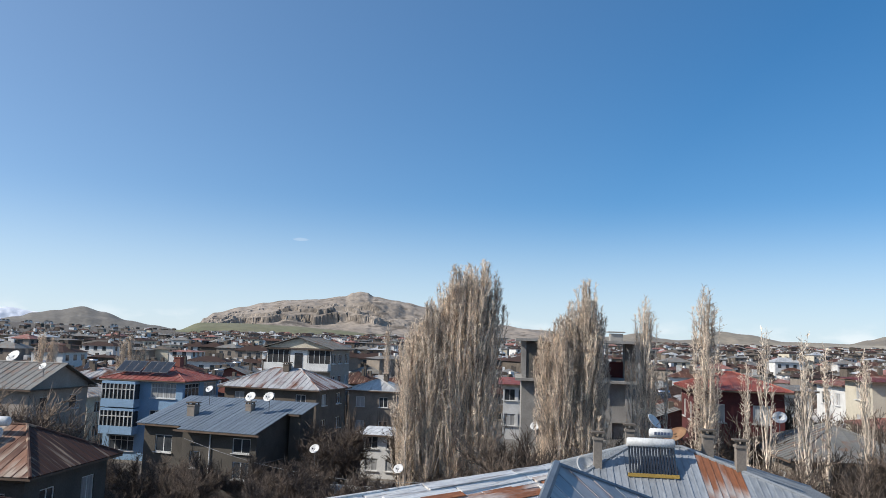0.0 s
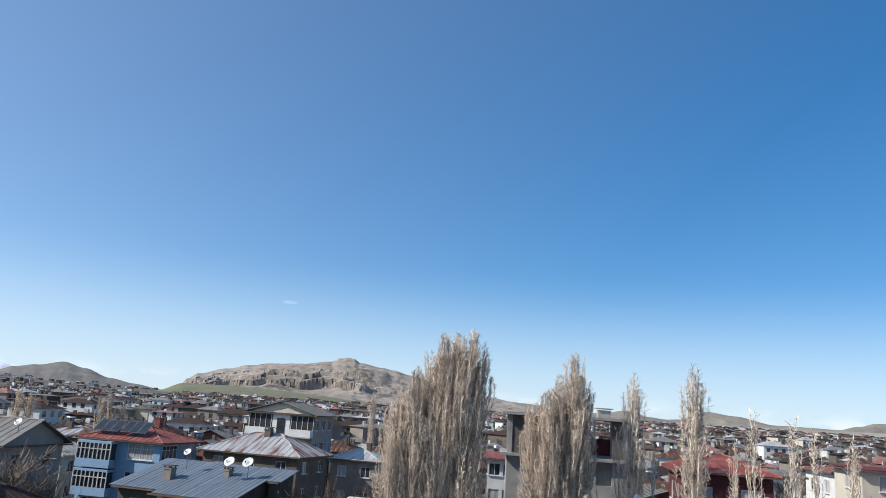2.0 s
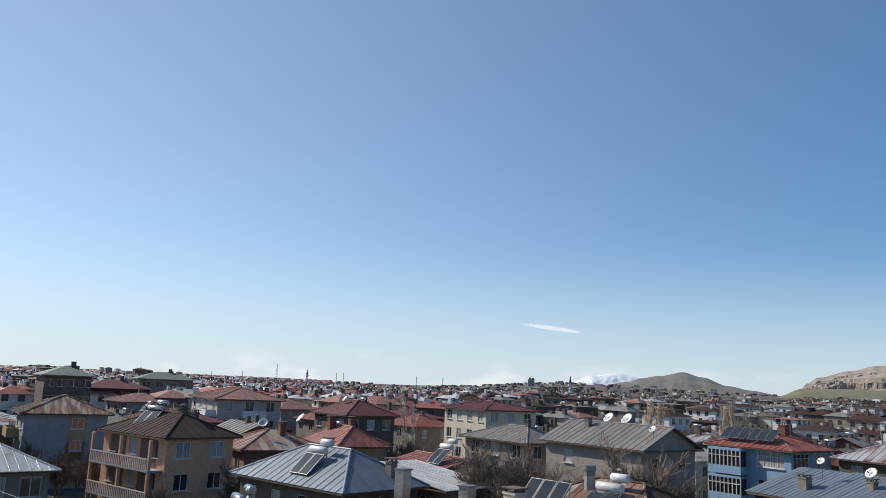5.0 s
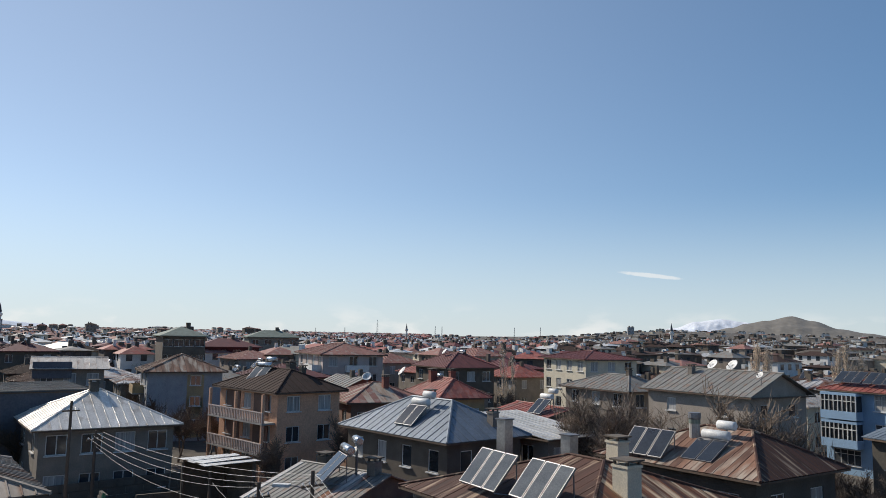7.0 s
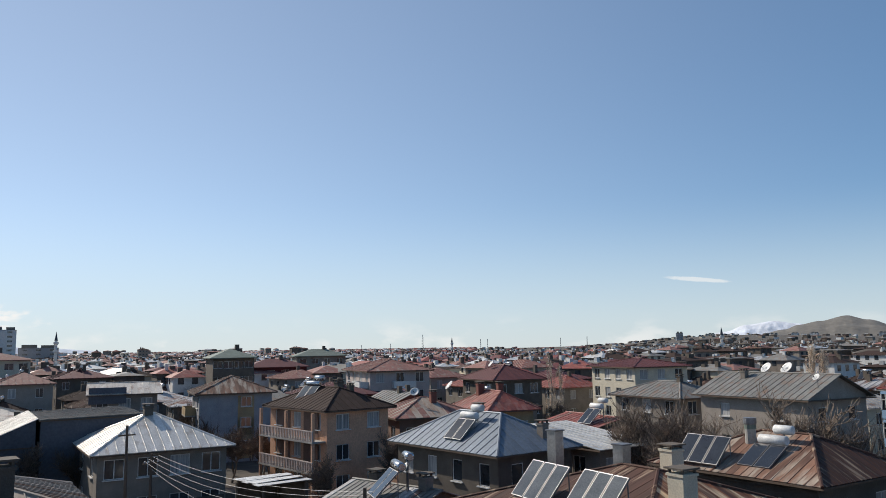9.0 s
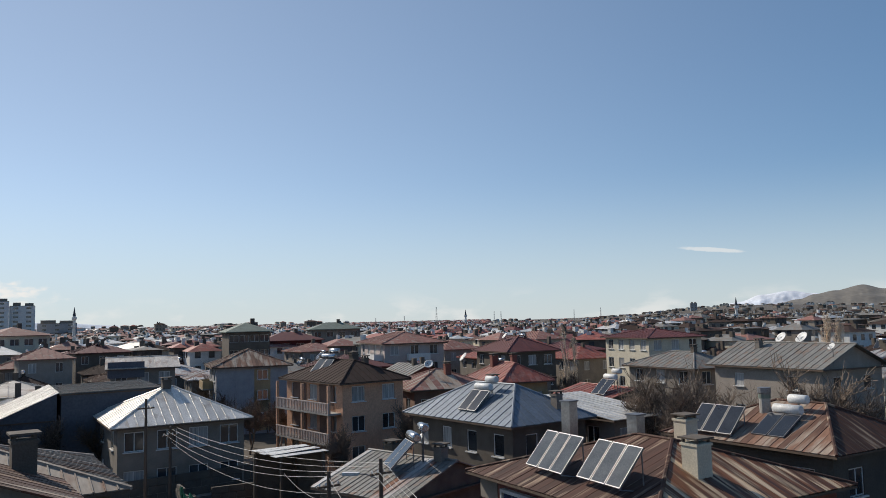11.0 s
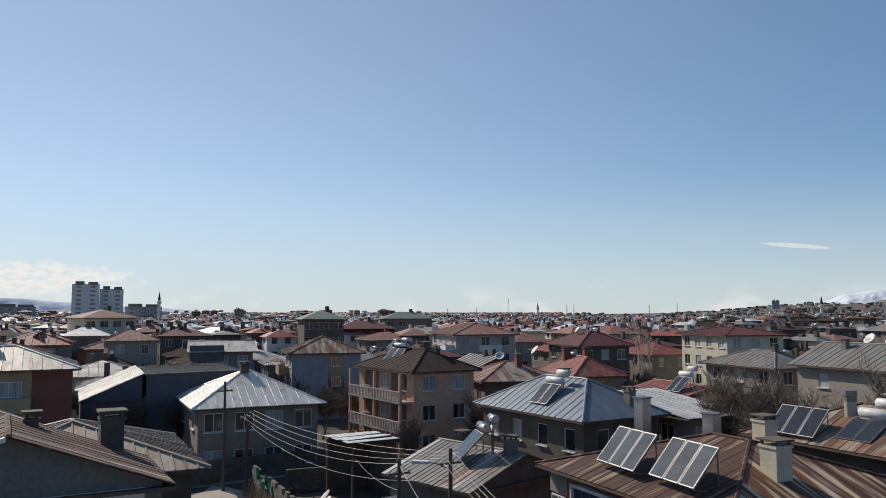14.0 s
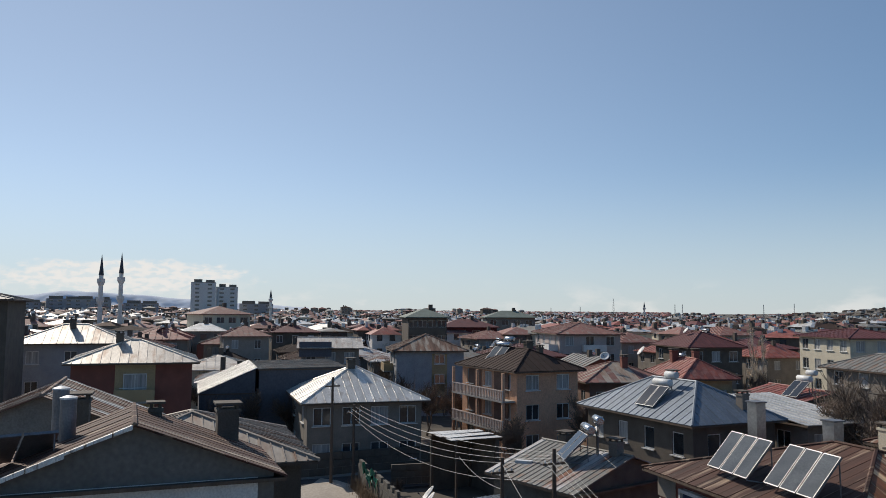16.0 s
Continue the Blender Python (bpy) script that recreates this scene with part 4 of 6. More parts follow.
home((45.2, 88.9), 14.0, 10.0, 10.2, 1.0, "white and cream house with a faded red hip roof", wall="plaster_white", roof="faded_roof", kind="hip_x", storeys=3, wins=(4, 2), yaw=-6, right=True)
home((34.6, 84.0), 5.5, 6.0, 9.7, 0.4, "white house with a glazed upper balcony", wall="plaster_white", roof="zinc_grey", kind="shed_y", storeys=3, wins=(1, 1), yaw=-6, right=True, win=(3.2, 1.5))
home((36.0, 63.5), 12.0, 9.0, 7.6, 1.0, "house with a faded pink sheet roof", wall="plaster_cream", roof="faded_roof", kind="hip_x", storeys=3, wins=(3, 2), yaw=-6, right=True)
home((22.0, 50.0), 9.0, 10.0, 6.9, 1.9, "grey house with a corrugated hip roof", wall="plaster_grey", roof="zinc_grey", kind="hip_y", wins=(2, 2), yaw=-4, right=True, width=0.6)
home((6.8, 94.7), 4.5, 6.0, 8.9, 0.6, "narrow house with a red roof", wall="plaster_white", roof="red_roof", kind="shed_y", storeys=3, wins=(2, 1), right=True)
home((39.0, 72.0), 14.0, 8.0, 11.3, 0.12, "cream rendered house with a maroon roof edge", wall="plaster_cream", roof="maroon_roof", kind="shed_y", storeys=4, wins=(3, 1), right=True, yaw=-8)
KEEP.append((0, 8, 16))
KEEP.append((-55, 17, 12))
KEEP.append((-82, 36, 7))


# roof of the neighbouring building, just below the viewer: its ridge runs at a slant
def neighbour():
    root = empty("house", pose(0, 0, 0), "neighbouring building with a patched white and rust metal hip roof", "house", "houses round the lane")
    V = Vector
    P, R, Q = V((-6.0, 5.3, 11.12)), V((-4.17, 7.66, 11.41)), V((2.37, 16.1, 11.15))
    A, B, C, D = V((-7.4, -0.6, 10.5)), V((0.9, 10.4, 10.3)), V((7.0, 19.3, 9.3)), V((-6.9, 6.2, 10.5))
    bm = bmesh.new()
    ring = [V((p.x, p.y, 0)) for p in (A, B, C, D)]
    mid = sum(ring, V()) / 4
    low = [bm.verts.new(p.lerp(mid, 0.05) - V((0, 0, 0.3))) for p in ring]
    top = [bm.verts.new(p.lerp(mid, 0.05) + V((0, 0, 9.1))) for p in ring]
    bm.faces.new(top)
    for i in range(4):
        bm.faces.new((low[i], low[(i + 1) % 4], top[(i + 1) % 4], top[i]))
    bmesh.ops.recalc_face_normals(bm, faces=bm.faces)
    part("wall", bm, "plaster_grey", root)
    rf = part("roof", rod([A, B, C], 0.06, 6), "wood", root, "timber eaves board")
    # rows of peeling painted sheets, laid loosely along the ridge
    rows = random.Random(17)
    for poly in ([A, B, Q, R], [A, R, P]):
        n = (poly[1] - poly[0]).cross(poly[2] - poly[0]).normalized()
        n = n if n.z > 0 else -n
        v = (Q - P).normalized()
        u = n.cross(v).normalized()
        u = u if u.z > 0 else -u
        lo, hi = min(p.dot(u) for p in poly), max(p.dot(u) for p in poly)
        top = hi
        while top > lo:
            w = rows.uniform(0.1, 0.34) if hi - top < 2.6 else rows.uniform(0.4, 0.6)
            row = clip(list(poly), u, max(lo, top - w - 0.03), top)
            depth = hi - top
            top -= w
            if len(row) < 3:
                continue
            c0, c1 = min(p.dot(v) for p in row), max(p.dot(v) for p in row)
            while c0 < c1 - 0.05:
                ln = rows.uniform(0.8, 2.6)
                cell = clip(row, v, c0, min(c1, c0 + ln) - rows.uniform(0.005, 0.05))
                c0 += ln
                if len(cell) < 3:
                    continue
                mid = sum(cell, V()) / len(cell)
                axes = Matrix((v, n.cross(v), n)).transposed().to_4x4()
                bm = bmesh.new()
                tilt = rows.uniform(-0.02, 0.02)
                lift = rows.uniform(0.0, 0.045)
                up = [bm.verts.new(p - mid + n * (lift + tilt * (p - mid).dot(v) - 0.05 * (p - mid).dot(u))) for p in cell]
                dn = [bm.verts.new(q.co - n * 0.05) for q in up]
                bm.faces.new(up)
                bm.faces.new(dn[::-1])
                for j in range(len(up)):
                    bm.faces.new((up[j], dn[j], dn[(j + 1) % len(up)], up[(j + 1) % len(up)]))
                bmesh.ops.recalc_face_normals(bm, faces=bm.faces)
                bm.transform(axes.inverted())
                rusty = 0.28 < depth < 0.8 and rows.random() < 0.75 or depth >= 0.95 and rows.random() < 0.25
                part("roof_sheet", bm, "rust_orange" if rusty else "white_rust", rf, m=Matrix.Translation(mid) @ axes)
    roof_slope(rf, [B, C, Q], "zinc_rust", 0.62, 0.012, alt="zinc_mid")
    roof_slope(rf, [C, D, R, Q], "zinc_rust", 1.2, 0.02)
    roof_slope(rf, [D, P, R], "white_rust", 0.8, 0.02)
    for p, q, m, r in ((P, R, "white_rust", 0.03), (R, Q, "white_rust", 0.03), (Q, B, "zinc_slate", 0.10), (Q, C, "zinc_slate", 0.06)):
        part("ridge_cap", rod([p, q], r, 6), m, root)


neighbour()


def slate_house():
    """A long house under one slope of sheets; its eave steps forward in the middle and back at the far end."""
    root = empty("house", pose(-14.2, 64.5, 0, rz=-18), "dark rendered house with a stepped blue-grey sheet metal roof", "house", "houses round the lane")
    plane = lambda x, y: Vector((x, y, 5.9 + y * 0.253))
    rf = part("roof", boxes((-13.2, 0.3, 7.0, 7.12, 7.35, 7.55), (-12.6, -8.4, 0.0, 0.06, 5.7, 5.83), (-8.4, -0.2, -0.75, -0.69, 5.5, 5.65), (-0.9, 0.6, 4.4, 4.46, 6.8, 6.95)), "wood", root, "timber eaves boards under the sheets")
    for x0, x1, y0, w0, wins in ((-12.8, -8.0, 0.0, 0.6, [(-11.1, -9.4, 3.5, 4.95)]), (-8.0, -0.5, -0.75, 0.1, [(-7.2, -6.2, 2.5, 3.9), (-3.1, -1.4, 4.0, 5.2), (-3.0, -1.5, 1.9, 3.3)]), (-0.5, 0.9, 4.4, 4.8, [])):
        roof_slope(rf, [plane(x0, y0), plane(x1, y0), plane(x1, 7.5), plane(x0, 7.5)], "zinc_slate", 0.45, 0.025)
        bm = bmesh.new()
        a, b = x0 + (0.5 if x0 < -10 else 0.0), x1 - 0.35
        hy = lambda y: 5.82 + y * 0.253
        wall_face(bm, (a, w0, 0), (1, 0, 0), b - a, -0.3, hy(w0), [(p - a, q - a, z0, z1) for p, q, z0, z1 in wins])
        for x in (a, b):
            bm.faces.new([bm.verts.new(v) for v in ((x, w0, -0.3), (x, 7.2, -0.3), (x, 7.2, hy(7.2)), (x, w0, hy(w0)))])
        bm.faces.new([bm.verts.new(v) for v in ((a, 7.2, -0.3), (a, 7.2, hy(7.2)), (b, 7.2, hy(7.2)), (b, 7.2, -0.3))])
        part("wall", bm, "mud", root)
        for p, q, z0, z1 in wins:
            fr, pn, si = window_meshes(q - p, z1 - z0, "glass")
            w = share("window", fr, root, m=pose((p + q) / 2, w0 + 0.09, (z0 + z1) / 2))
            share("pane", pn, w)
            share("window_sill", si, w)
    chimney(root, -8.9, 2.6, 6.5, 0.95, 0.75, "plaster_grey")
    chimney(root, -4.4, 4.6, 7.0, 0.6, 0.6, "plaster_grey")
    part("downpipe", rod([(-5.2, 0.0, 0.1), (-5.2, 0.0, 5.5)], 0.06, 6), "white_paint", root, "white painted downpipe")
    part("railing", rod([(-0.7, 4.2, 3.2), (-0.7, 1.0, 3.2)], 0.04, 6), "steel_dull", root)


slate_house()


def lean_to():
    """An open shelter: white sheets on rails and posts."""
    root = empty("lean_to", pose(-51.0, 23.5, 0, rz=4), "open lean-to with loose white painted roof sheets on posts", "shelter")
    rr = random.Random(4)
    for k in range(5):
        x = -4.1 + k * 0.82
        bm = boxes((0.0, 0.84, -0.1 - rr.uniform(0, 0.25), 3.9 + rr.uniform(-0.2, 0.2), 0.0, 0.03))
        part("roof_sheet", bm, "white_rust", root, m=pose(x, 0, 4.34 + 0.035 * (k % 2), ry=rr.uniform(-1.5, 1.5), rx=rr.uniform(-1, 1)))
    for y in (0.2, 3.5):
        part("rail", boxes((-4.1, 0.0, y - 0.05, y + 0.05, 4.18, 4.28)), "wood", root)
    for x in (-3.9, -0.15):
        for y in (0.2, 3.5):
            part("post", boxes((x - 0.07, x + 0.07, y - 0.07, y + 0.07, -0.1, 4.18)), "wood", root)
    part("back_wall", boxes((-4.1, -3.95, 0.1, 3.6, -0.1, 4.1), (-4.1, -0.1, 3.6, 3.75, -0.1, 4.1)), "plaster_dark", root)


lean_to()


# ---------------------------------------------------------------- unfinished concrete block
def unfinished():
    root = empty("unfinished_building", pose(7.5, 74.0, 0, rz=-5), "unfinished grey concrete block with an open top floor", "building")
    W, D = 11.0, 9.0
    bm = bmesh.new()
    wall_face(bm, (0, 0, 0), (1, 0, 0), W, -0.3, 10.3, [(8.2, 9.6, 8.2, 9.9), (8.4, 9.9, 5.2, 6.7), (1.5, 2.9, 5.2, 6.7), (4.5, 5.9, 5.2, 6.7), (8.4, 9.9, 2.2, 3.7)], 0.4)
    wall_face(bm, (W, 0, 0), (0, 1, 0), D, -0.3, 10.3, [])
    wall_face(bm, (W, D, 0), (-1, 0, 0), W, -0.3, 10.3, [])
    wall_face(bm, (0, D, 0), (0, -1, 0), D, -0.3, 10.3, [(3, 4.4, 5.2, 6.7)])
    part("wall", bm, "concrete", root)
    for z in (10.3, 14.0):
        part("floor_slab", boxes((-0.6, W + 0.9, -0.6, D + 0.4, z, z + 0.25)), "concrete", root)
    for x in (0.2, 3.6, 7.4, W - 0.2):
        for y in (0.2, D - 0.2):
            part("column", boxes((x - 0.2, x + 0.2, y - 0.2, y + 0.2, 10.55, 14.0)), "concrete", root)
    part("wall_panel", boxes((0.4, 7.2, 0.1, 0.3, 10.55, 14.0)), "block", root)
    part("wall_panel", boxes((9.6, 10.6, 0.1, 0.3, 10.55, 14.0)), "plaster_dark", root)
    part("wall_panel", boxes((0.4, W - 0.4, D - 0.3, D - 0.1, 10.55, 12.2)), "plaster_darkred", root)
    part("vent", boxes((8.6, 9.8, 3, 4.2, 14.25, 15.0), (8.4, 10.0, 2.8, 4.4, 15.1, 15.2)), "concrete", root)


unfinished()
KEEP.append((13, 78, 9))


# ---------------------------------------------------------------- trees
def tree_from(segs_trunk, segs_twig, mat_trunk, mat_twig, label, group):
    root = empty("tree", Matrix(), label, "tree", group)
    for nm, segs, mt, n in (("trunk", segs_trunk, mat_trunk, 6), ("crown", segs_twig, mat_twig, 3)):
        vs, fs = [], []
        for p, q, r0, r1 in segs:
            d = (q - p).normalized()
            u = d.orthogonal().normalized()
            w = d.cross(u)
            b = len(vs)
            for c, r in ((p, r0), (q, r1)):
                for i in range(n):
                    a = 2 * math.pi * i / n
                    vs.append(c + (u * math.cos(a) + w * math.sin(a)) * r)
            for i in range(n):
                fs.append((b + i, b + (i + 1) % n, b + n + (i + 1) % n, b + n + i))
        me = bpy.data.meshes.new(nm)
        me.from_pydata(vs, [], fs)
        me.materials.append(M[mt])
        share(nm, me, root)
    return root


def poplar(rng, h, spread, label, dense=1.0):
    """A bare fastigiate poplar: steep limbs close to the stem, and a brush of fine twigs."""
    T, W = [], []
    thick = 0.45 + 0.55 * dense
    p = Vector((0, 0, -0.3))
    for i in range(10):
        q = Vector((rng.uniform(-0.08, 0.08) * i * 0.3, rng.uniform(-0.08, 0.08) * i * 0.3, h * 0.93 * (i + 1) / 10))
        T.append((p, q, 0.20 * thick * (1 - i / 10.5), 0.20 * thick * (1 - (i + 1) / 10.5)))
        p = q
    prof = lambda s: spread * min(1.0, s * 2.2 + 0.15) * (1.0 if s < 0.6 else max(0.0, 1 - ((s - 0.6) / 0.41) ** 2.4) ** 0.5)
    for k in range(int(130 * dense) if dense > 0.5 else 34):
        tip = 0.20 + 0.79 * rng.random() ** 0.65
        ln = h * rng.uniform(0.24, 0.48) * (1 - tip * 0.25)
        s = max(0.06, tip - ln / h)
        a = rng.uniform(0, 2 * math.pi)
        b = Vector((0, 0, s * h))
        out = prof(tip) * rng.uniform(0.05, 1.0) ** 0.5
        pts = [b]
        for j in range(1, 7):
            f = j / 6
            g = 1 - (1 - f) ** 2.0
            pts.append(b + Vector((math.cos(a) * out * g, math.sin(a) * out * g, (tip * h - s * h) * f)) + Vector((rng.gauss(0, .05), rng.gauss(0, .05), 0)))
        for j in range(6):
            T.append((pts[j], pts[j + 1], 0.030 * thick * (1 - j / 7.5), 0.030 * thick * (1 - (j + 1) / 7.5)))
        for j in range(int(105 * dense) if dense > 0.5 else 24):
            f = (0.1 + 0.9 * rng.random() ** 0.8) * 5.99
            c = pts[int(f)].lerp(pts[int(f) + 1], f % 1)
            d = Vector((math.cos(a) * 0.12 + rng.gauss(0, 0.45), math.sin(a) * 0.12 + rng.gauss(0, 0.45), rng.uniform(0.5, 1.2))).normalized()
            e = c + d * rng.uniform(0.1, 0.36)
            W.append((c, e, 0.0115, 0.007))
            if j % 2:
                g = c.lerp(e, rng.uniform(0.3, 0.8))
                W.append((g, g + Vector((rng.gauss(0, .55), rng.gauss(0, .55), 0.6)).normalized() * rng.uniform(0.07, 0.18), 0.0115, 0.007))
    return tree_from(T, W, "twig", "twig", label, "bare poplars")


def bare_tree(rng, h, label, mt="twig_dark", stout=1.0):
    """A bare spreading tree, forking four times."""
    T, W = [], []

    def grow(p, d, ln, r, lvl):
        q = p
        n = 4
        for i in range(n):
            d = (d + Vector((rng.gauss(0, .22), rng.gauss(0, .22), rng.gauss(0.03, .13)))).normalized()
            e = q + d * ln / n
            (T if lvl < 2 else W).append((q, e, r * (1 - i * 0.13), r * (0.87 - i * 0.13)))
            if lvl >= 1 and lvl < 4:
                for _ in range(1 if lvl == 1 and i == 0 else 2):
                    dd = (d + Vector((rng.gauss(0, .6), rng.gauss(0, .6), rng.gauss(0.35, .4)))).normalized()
                    grow(q.lerp(e, rng.random()), dd, ln * rng.uniform(0.42, 0.68), r * 0.48, lvl + (1 if lvl < 3 else 2))
            q = e
        if lvl < 4:
            for _ in range(3 if lvl == 0 else 2):
                dd = (d + Vector((rng.gauss(0, .45), rng.gauss(0, .45), rng.gauss(0.3, .25)))).normalized()
                grow(q, dd, ln * rng.uniform(0.6, 0.82), r * 0.55, lvl + 1)

    grow(Vector((0, 0, -0.2)), Vector((0, 0, 1)), h * 0.3, h * 0.018 * stout, 0)
    W2 = [(p, q, max(a, 0.012 * stout), max(b, 0.008 * stout)) for p, q, a, b in W]
    return tree_from(T, W2, "bark", mt, label, "bare garden trees")


rng = random.Random(5)
POP = [poplar(rng, 18.0, 1.25, "tall bare poplar with a brush of pale twigs"), poplar(rng, 18.0, 1.15, "tall bare poplar with a brush of pale twigs"),
       poplar(rng, 18.0, 0.8, "slender bare poplar with pale twigs", 0.7)]
THIN = poplar(rng, 14.5, 0.6, "thin young bare poplar with sparse twigs", 0.4)
BARE = [bare_tree(rng, 7.0, "bare fruit tree with tangled dark twigs") for _ in range(4)]
used = set()
TALL = [bare_tree(random.Random(40 + i), 11.0, "tall bare tree with spreading tan branches", "twig_tan", 1.25) for i in range(2)]


def plant(ob, x, y, s, z=0.0, turn=None, sxy=None):
    m = pose(x, y, z, rz=rng.uniform(0, 360) if turn is None else turn) @ Matrix.Diagonal((sxy or s, sxy or s, s, 1))
    if ob.name not in used:
        used.add(ob.name)
        ob.matrix_basis = m
        return
    c = copy_thing(ob, Matrix())
    c.matrix_basis = m


for i, (x, y, h) in enumerate([(-1.9, 62, 15.8), (-1.0, 61.2, 17.0), (0.1, 62.4, 18.8), (1.0, 61.3, 20.0), (1.9, 62.2, 20.3), (2.8, 61.5, 20.5), (3.5, 62.3, 19.9), (0.6, 63.4, 18.0), (2.3, 63.5, 19.5),
                               (-1.5, 63.3, 15.5), (-2.7, 62.4, 14.6), (-2.3, 61.4, 13.8), (8.0, 59.6, 15.2), (8.9, 58.8, 16.2), (9.8, 59.5, 17.4), (10.8, 59.0, 19.0), (11.3, 59.8, 17.6)]):
    plant(POP[i % 2], x, y, h / 18.0, sxy=h / 18.0 * 1.28)
plant(POP[2], 15.5, 60, 1.0, sxy=1.35)
plant(POP[2], 18.4, 55, 1.03, sxy=1.5)
plant(THIN, 17.2, 60.4, 0.9)
plant(THIN, 14.6, 60.6, 0.95)
plant(POP[2], -9.0, 129, 0.94)
for x, y, h in [(19.0, 46.2, 15.4), (20.1, 43.6, 15.0), (18.2, 47, 13.5), (23.5, 48, 14.5), (21.5, 46.5, 12.5), (25.5, 47.5, 14.2), (27.0, 50, 13.5), (-2.6, 60.5, 12.5)]:
    plant(THIN, x, y, h / 14.5)
spots = [(-43.5, 44.8, 1.0), (-24.0, 56, 1.0), (-55.5, 31.0, 0.95), (-57.5, 33.0, 1.0),
         (-70.5, 9.5, 1.0), (-72.5, 5.5, 1.0), (-67.0, 6.0, 0.9), (-52.2, 19.9, 0.35), (-34.0, 19.6, 0.75), (-32.6, 19.2, 0.75), (-31.0, 20.4, 0.7), (-29.5, 19.7, 0.8), (-36.5, 33.0, 0.9)]
for i in range(64):
    spots.append((rng.uniform(-22, 4), rng.uniform(45, 60), rng.uniform(0.75, 1.15)))
for i in range(12):
    spots.append((rng.uniform(-12, -2), rng.uniform(64, 76), rng.uniform(1.0, 1.5)))
for i in range(14):
    spots.append((rng.uniform(-38, -27), rng.uniform(13, 18.5), rng.uniform(0.4, 0.7)))
for i in range(10):
    spots.append((rng.uniform(-4, 3), rng.uniform(62, 72), rng.uniform(0.7, 1.0)))
for i in range(22):
    spots.append((rng.uniform(18, 37), rng.uniform(40, 47), rng.uniform(1.35, 1.8)))
for i in range(18):
    spots.append((rng.uniform(26, 48), rng.uniform(55, 66), rng.uniform(1.5, 1.95)))
for i in range(50):
    spots.append((rng.uniform(5, 38), rng.uniform(45, 61), rng.uniform(1.2, 1.7)))
for x, y in ((-73, 14), (-74, 18), (-72.5, 10.5), (-75, 21), (-79, 33), (-80, 37), (-77, 36), (-83, 35), (-58, 38), (-58.5, 41), (-72, 24), (-74, 27)):
    spots.append((x, y, rng.uniform(1.0, 1.3)))
for i, (x, y, s) in enumerate([(-33.0, 50.5, 0.95), (-26.0, 52.0, 0.9), (-36.0, 46.0, 0.95), (-32.0, 45.2, 1.0), (-39.0, 56.0, 0.9), (-26.2, 48.6, 1.05), (-34.6, 48.4, 1.1)]):
    plant(TALL[i % 2], x, y, s * 1.12)
for i, (x, y, s) in enumerate(spots):
    plant(BARE[i % 4], x, y, s)


# ---------------------------------------------------------------- the town behind
def town_window(w, h, kind):
    """Frame and pane of a window in the town, one mesh."""
    key = ("town", round(w, 2), round(h, 2), kind)
    if key not in WINDOW_MESH:
        fr = window_meshes(w, h, kind)[0]
        bm = bmesh.new()
        bm.from_mesh(fr)
        k = len(bm.faces)
        box(bm, -w / 2 + 0.05, w / 2 - 0.05, 0.0, 0.012, -h / 2 + 0.05, h / 2 - 0.05)
        bm.faces.ensure_lookup_table()
        for f in bm.faces[k:]:
            f.material_index = 1
        me = bpy.data.meshes.new("window")
        bm.to_mesh(me)
        bm.free()
        me.materials.append(M["frame"])
        me.materials.append(M[kind])
        WINDOW_MESH[key] = me
    return WINDOW_MESH[key]


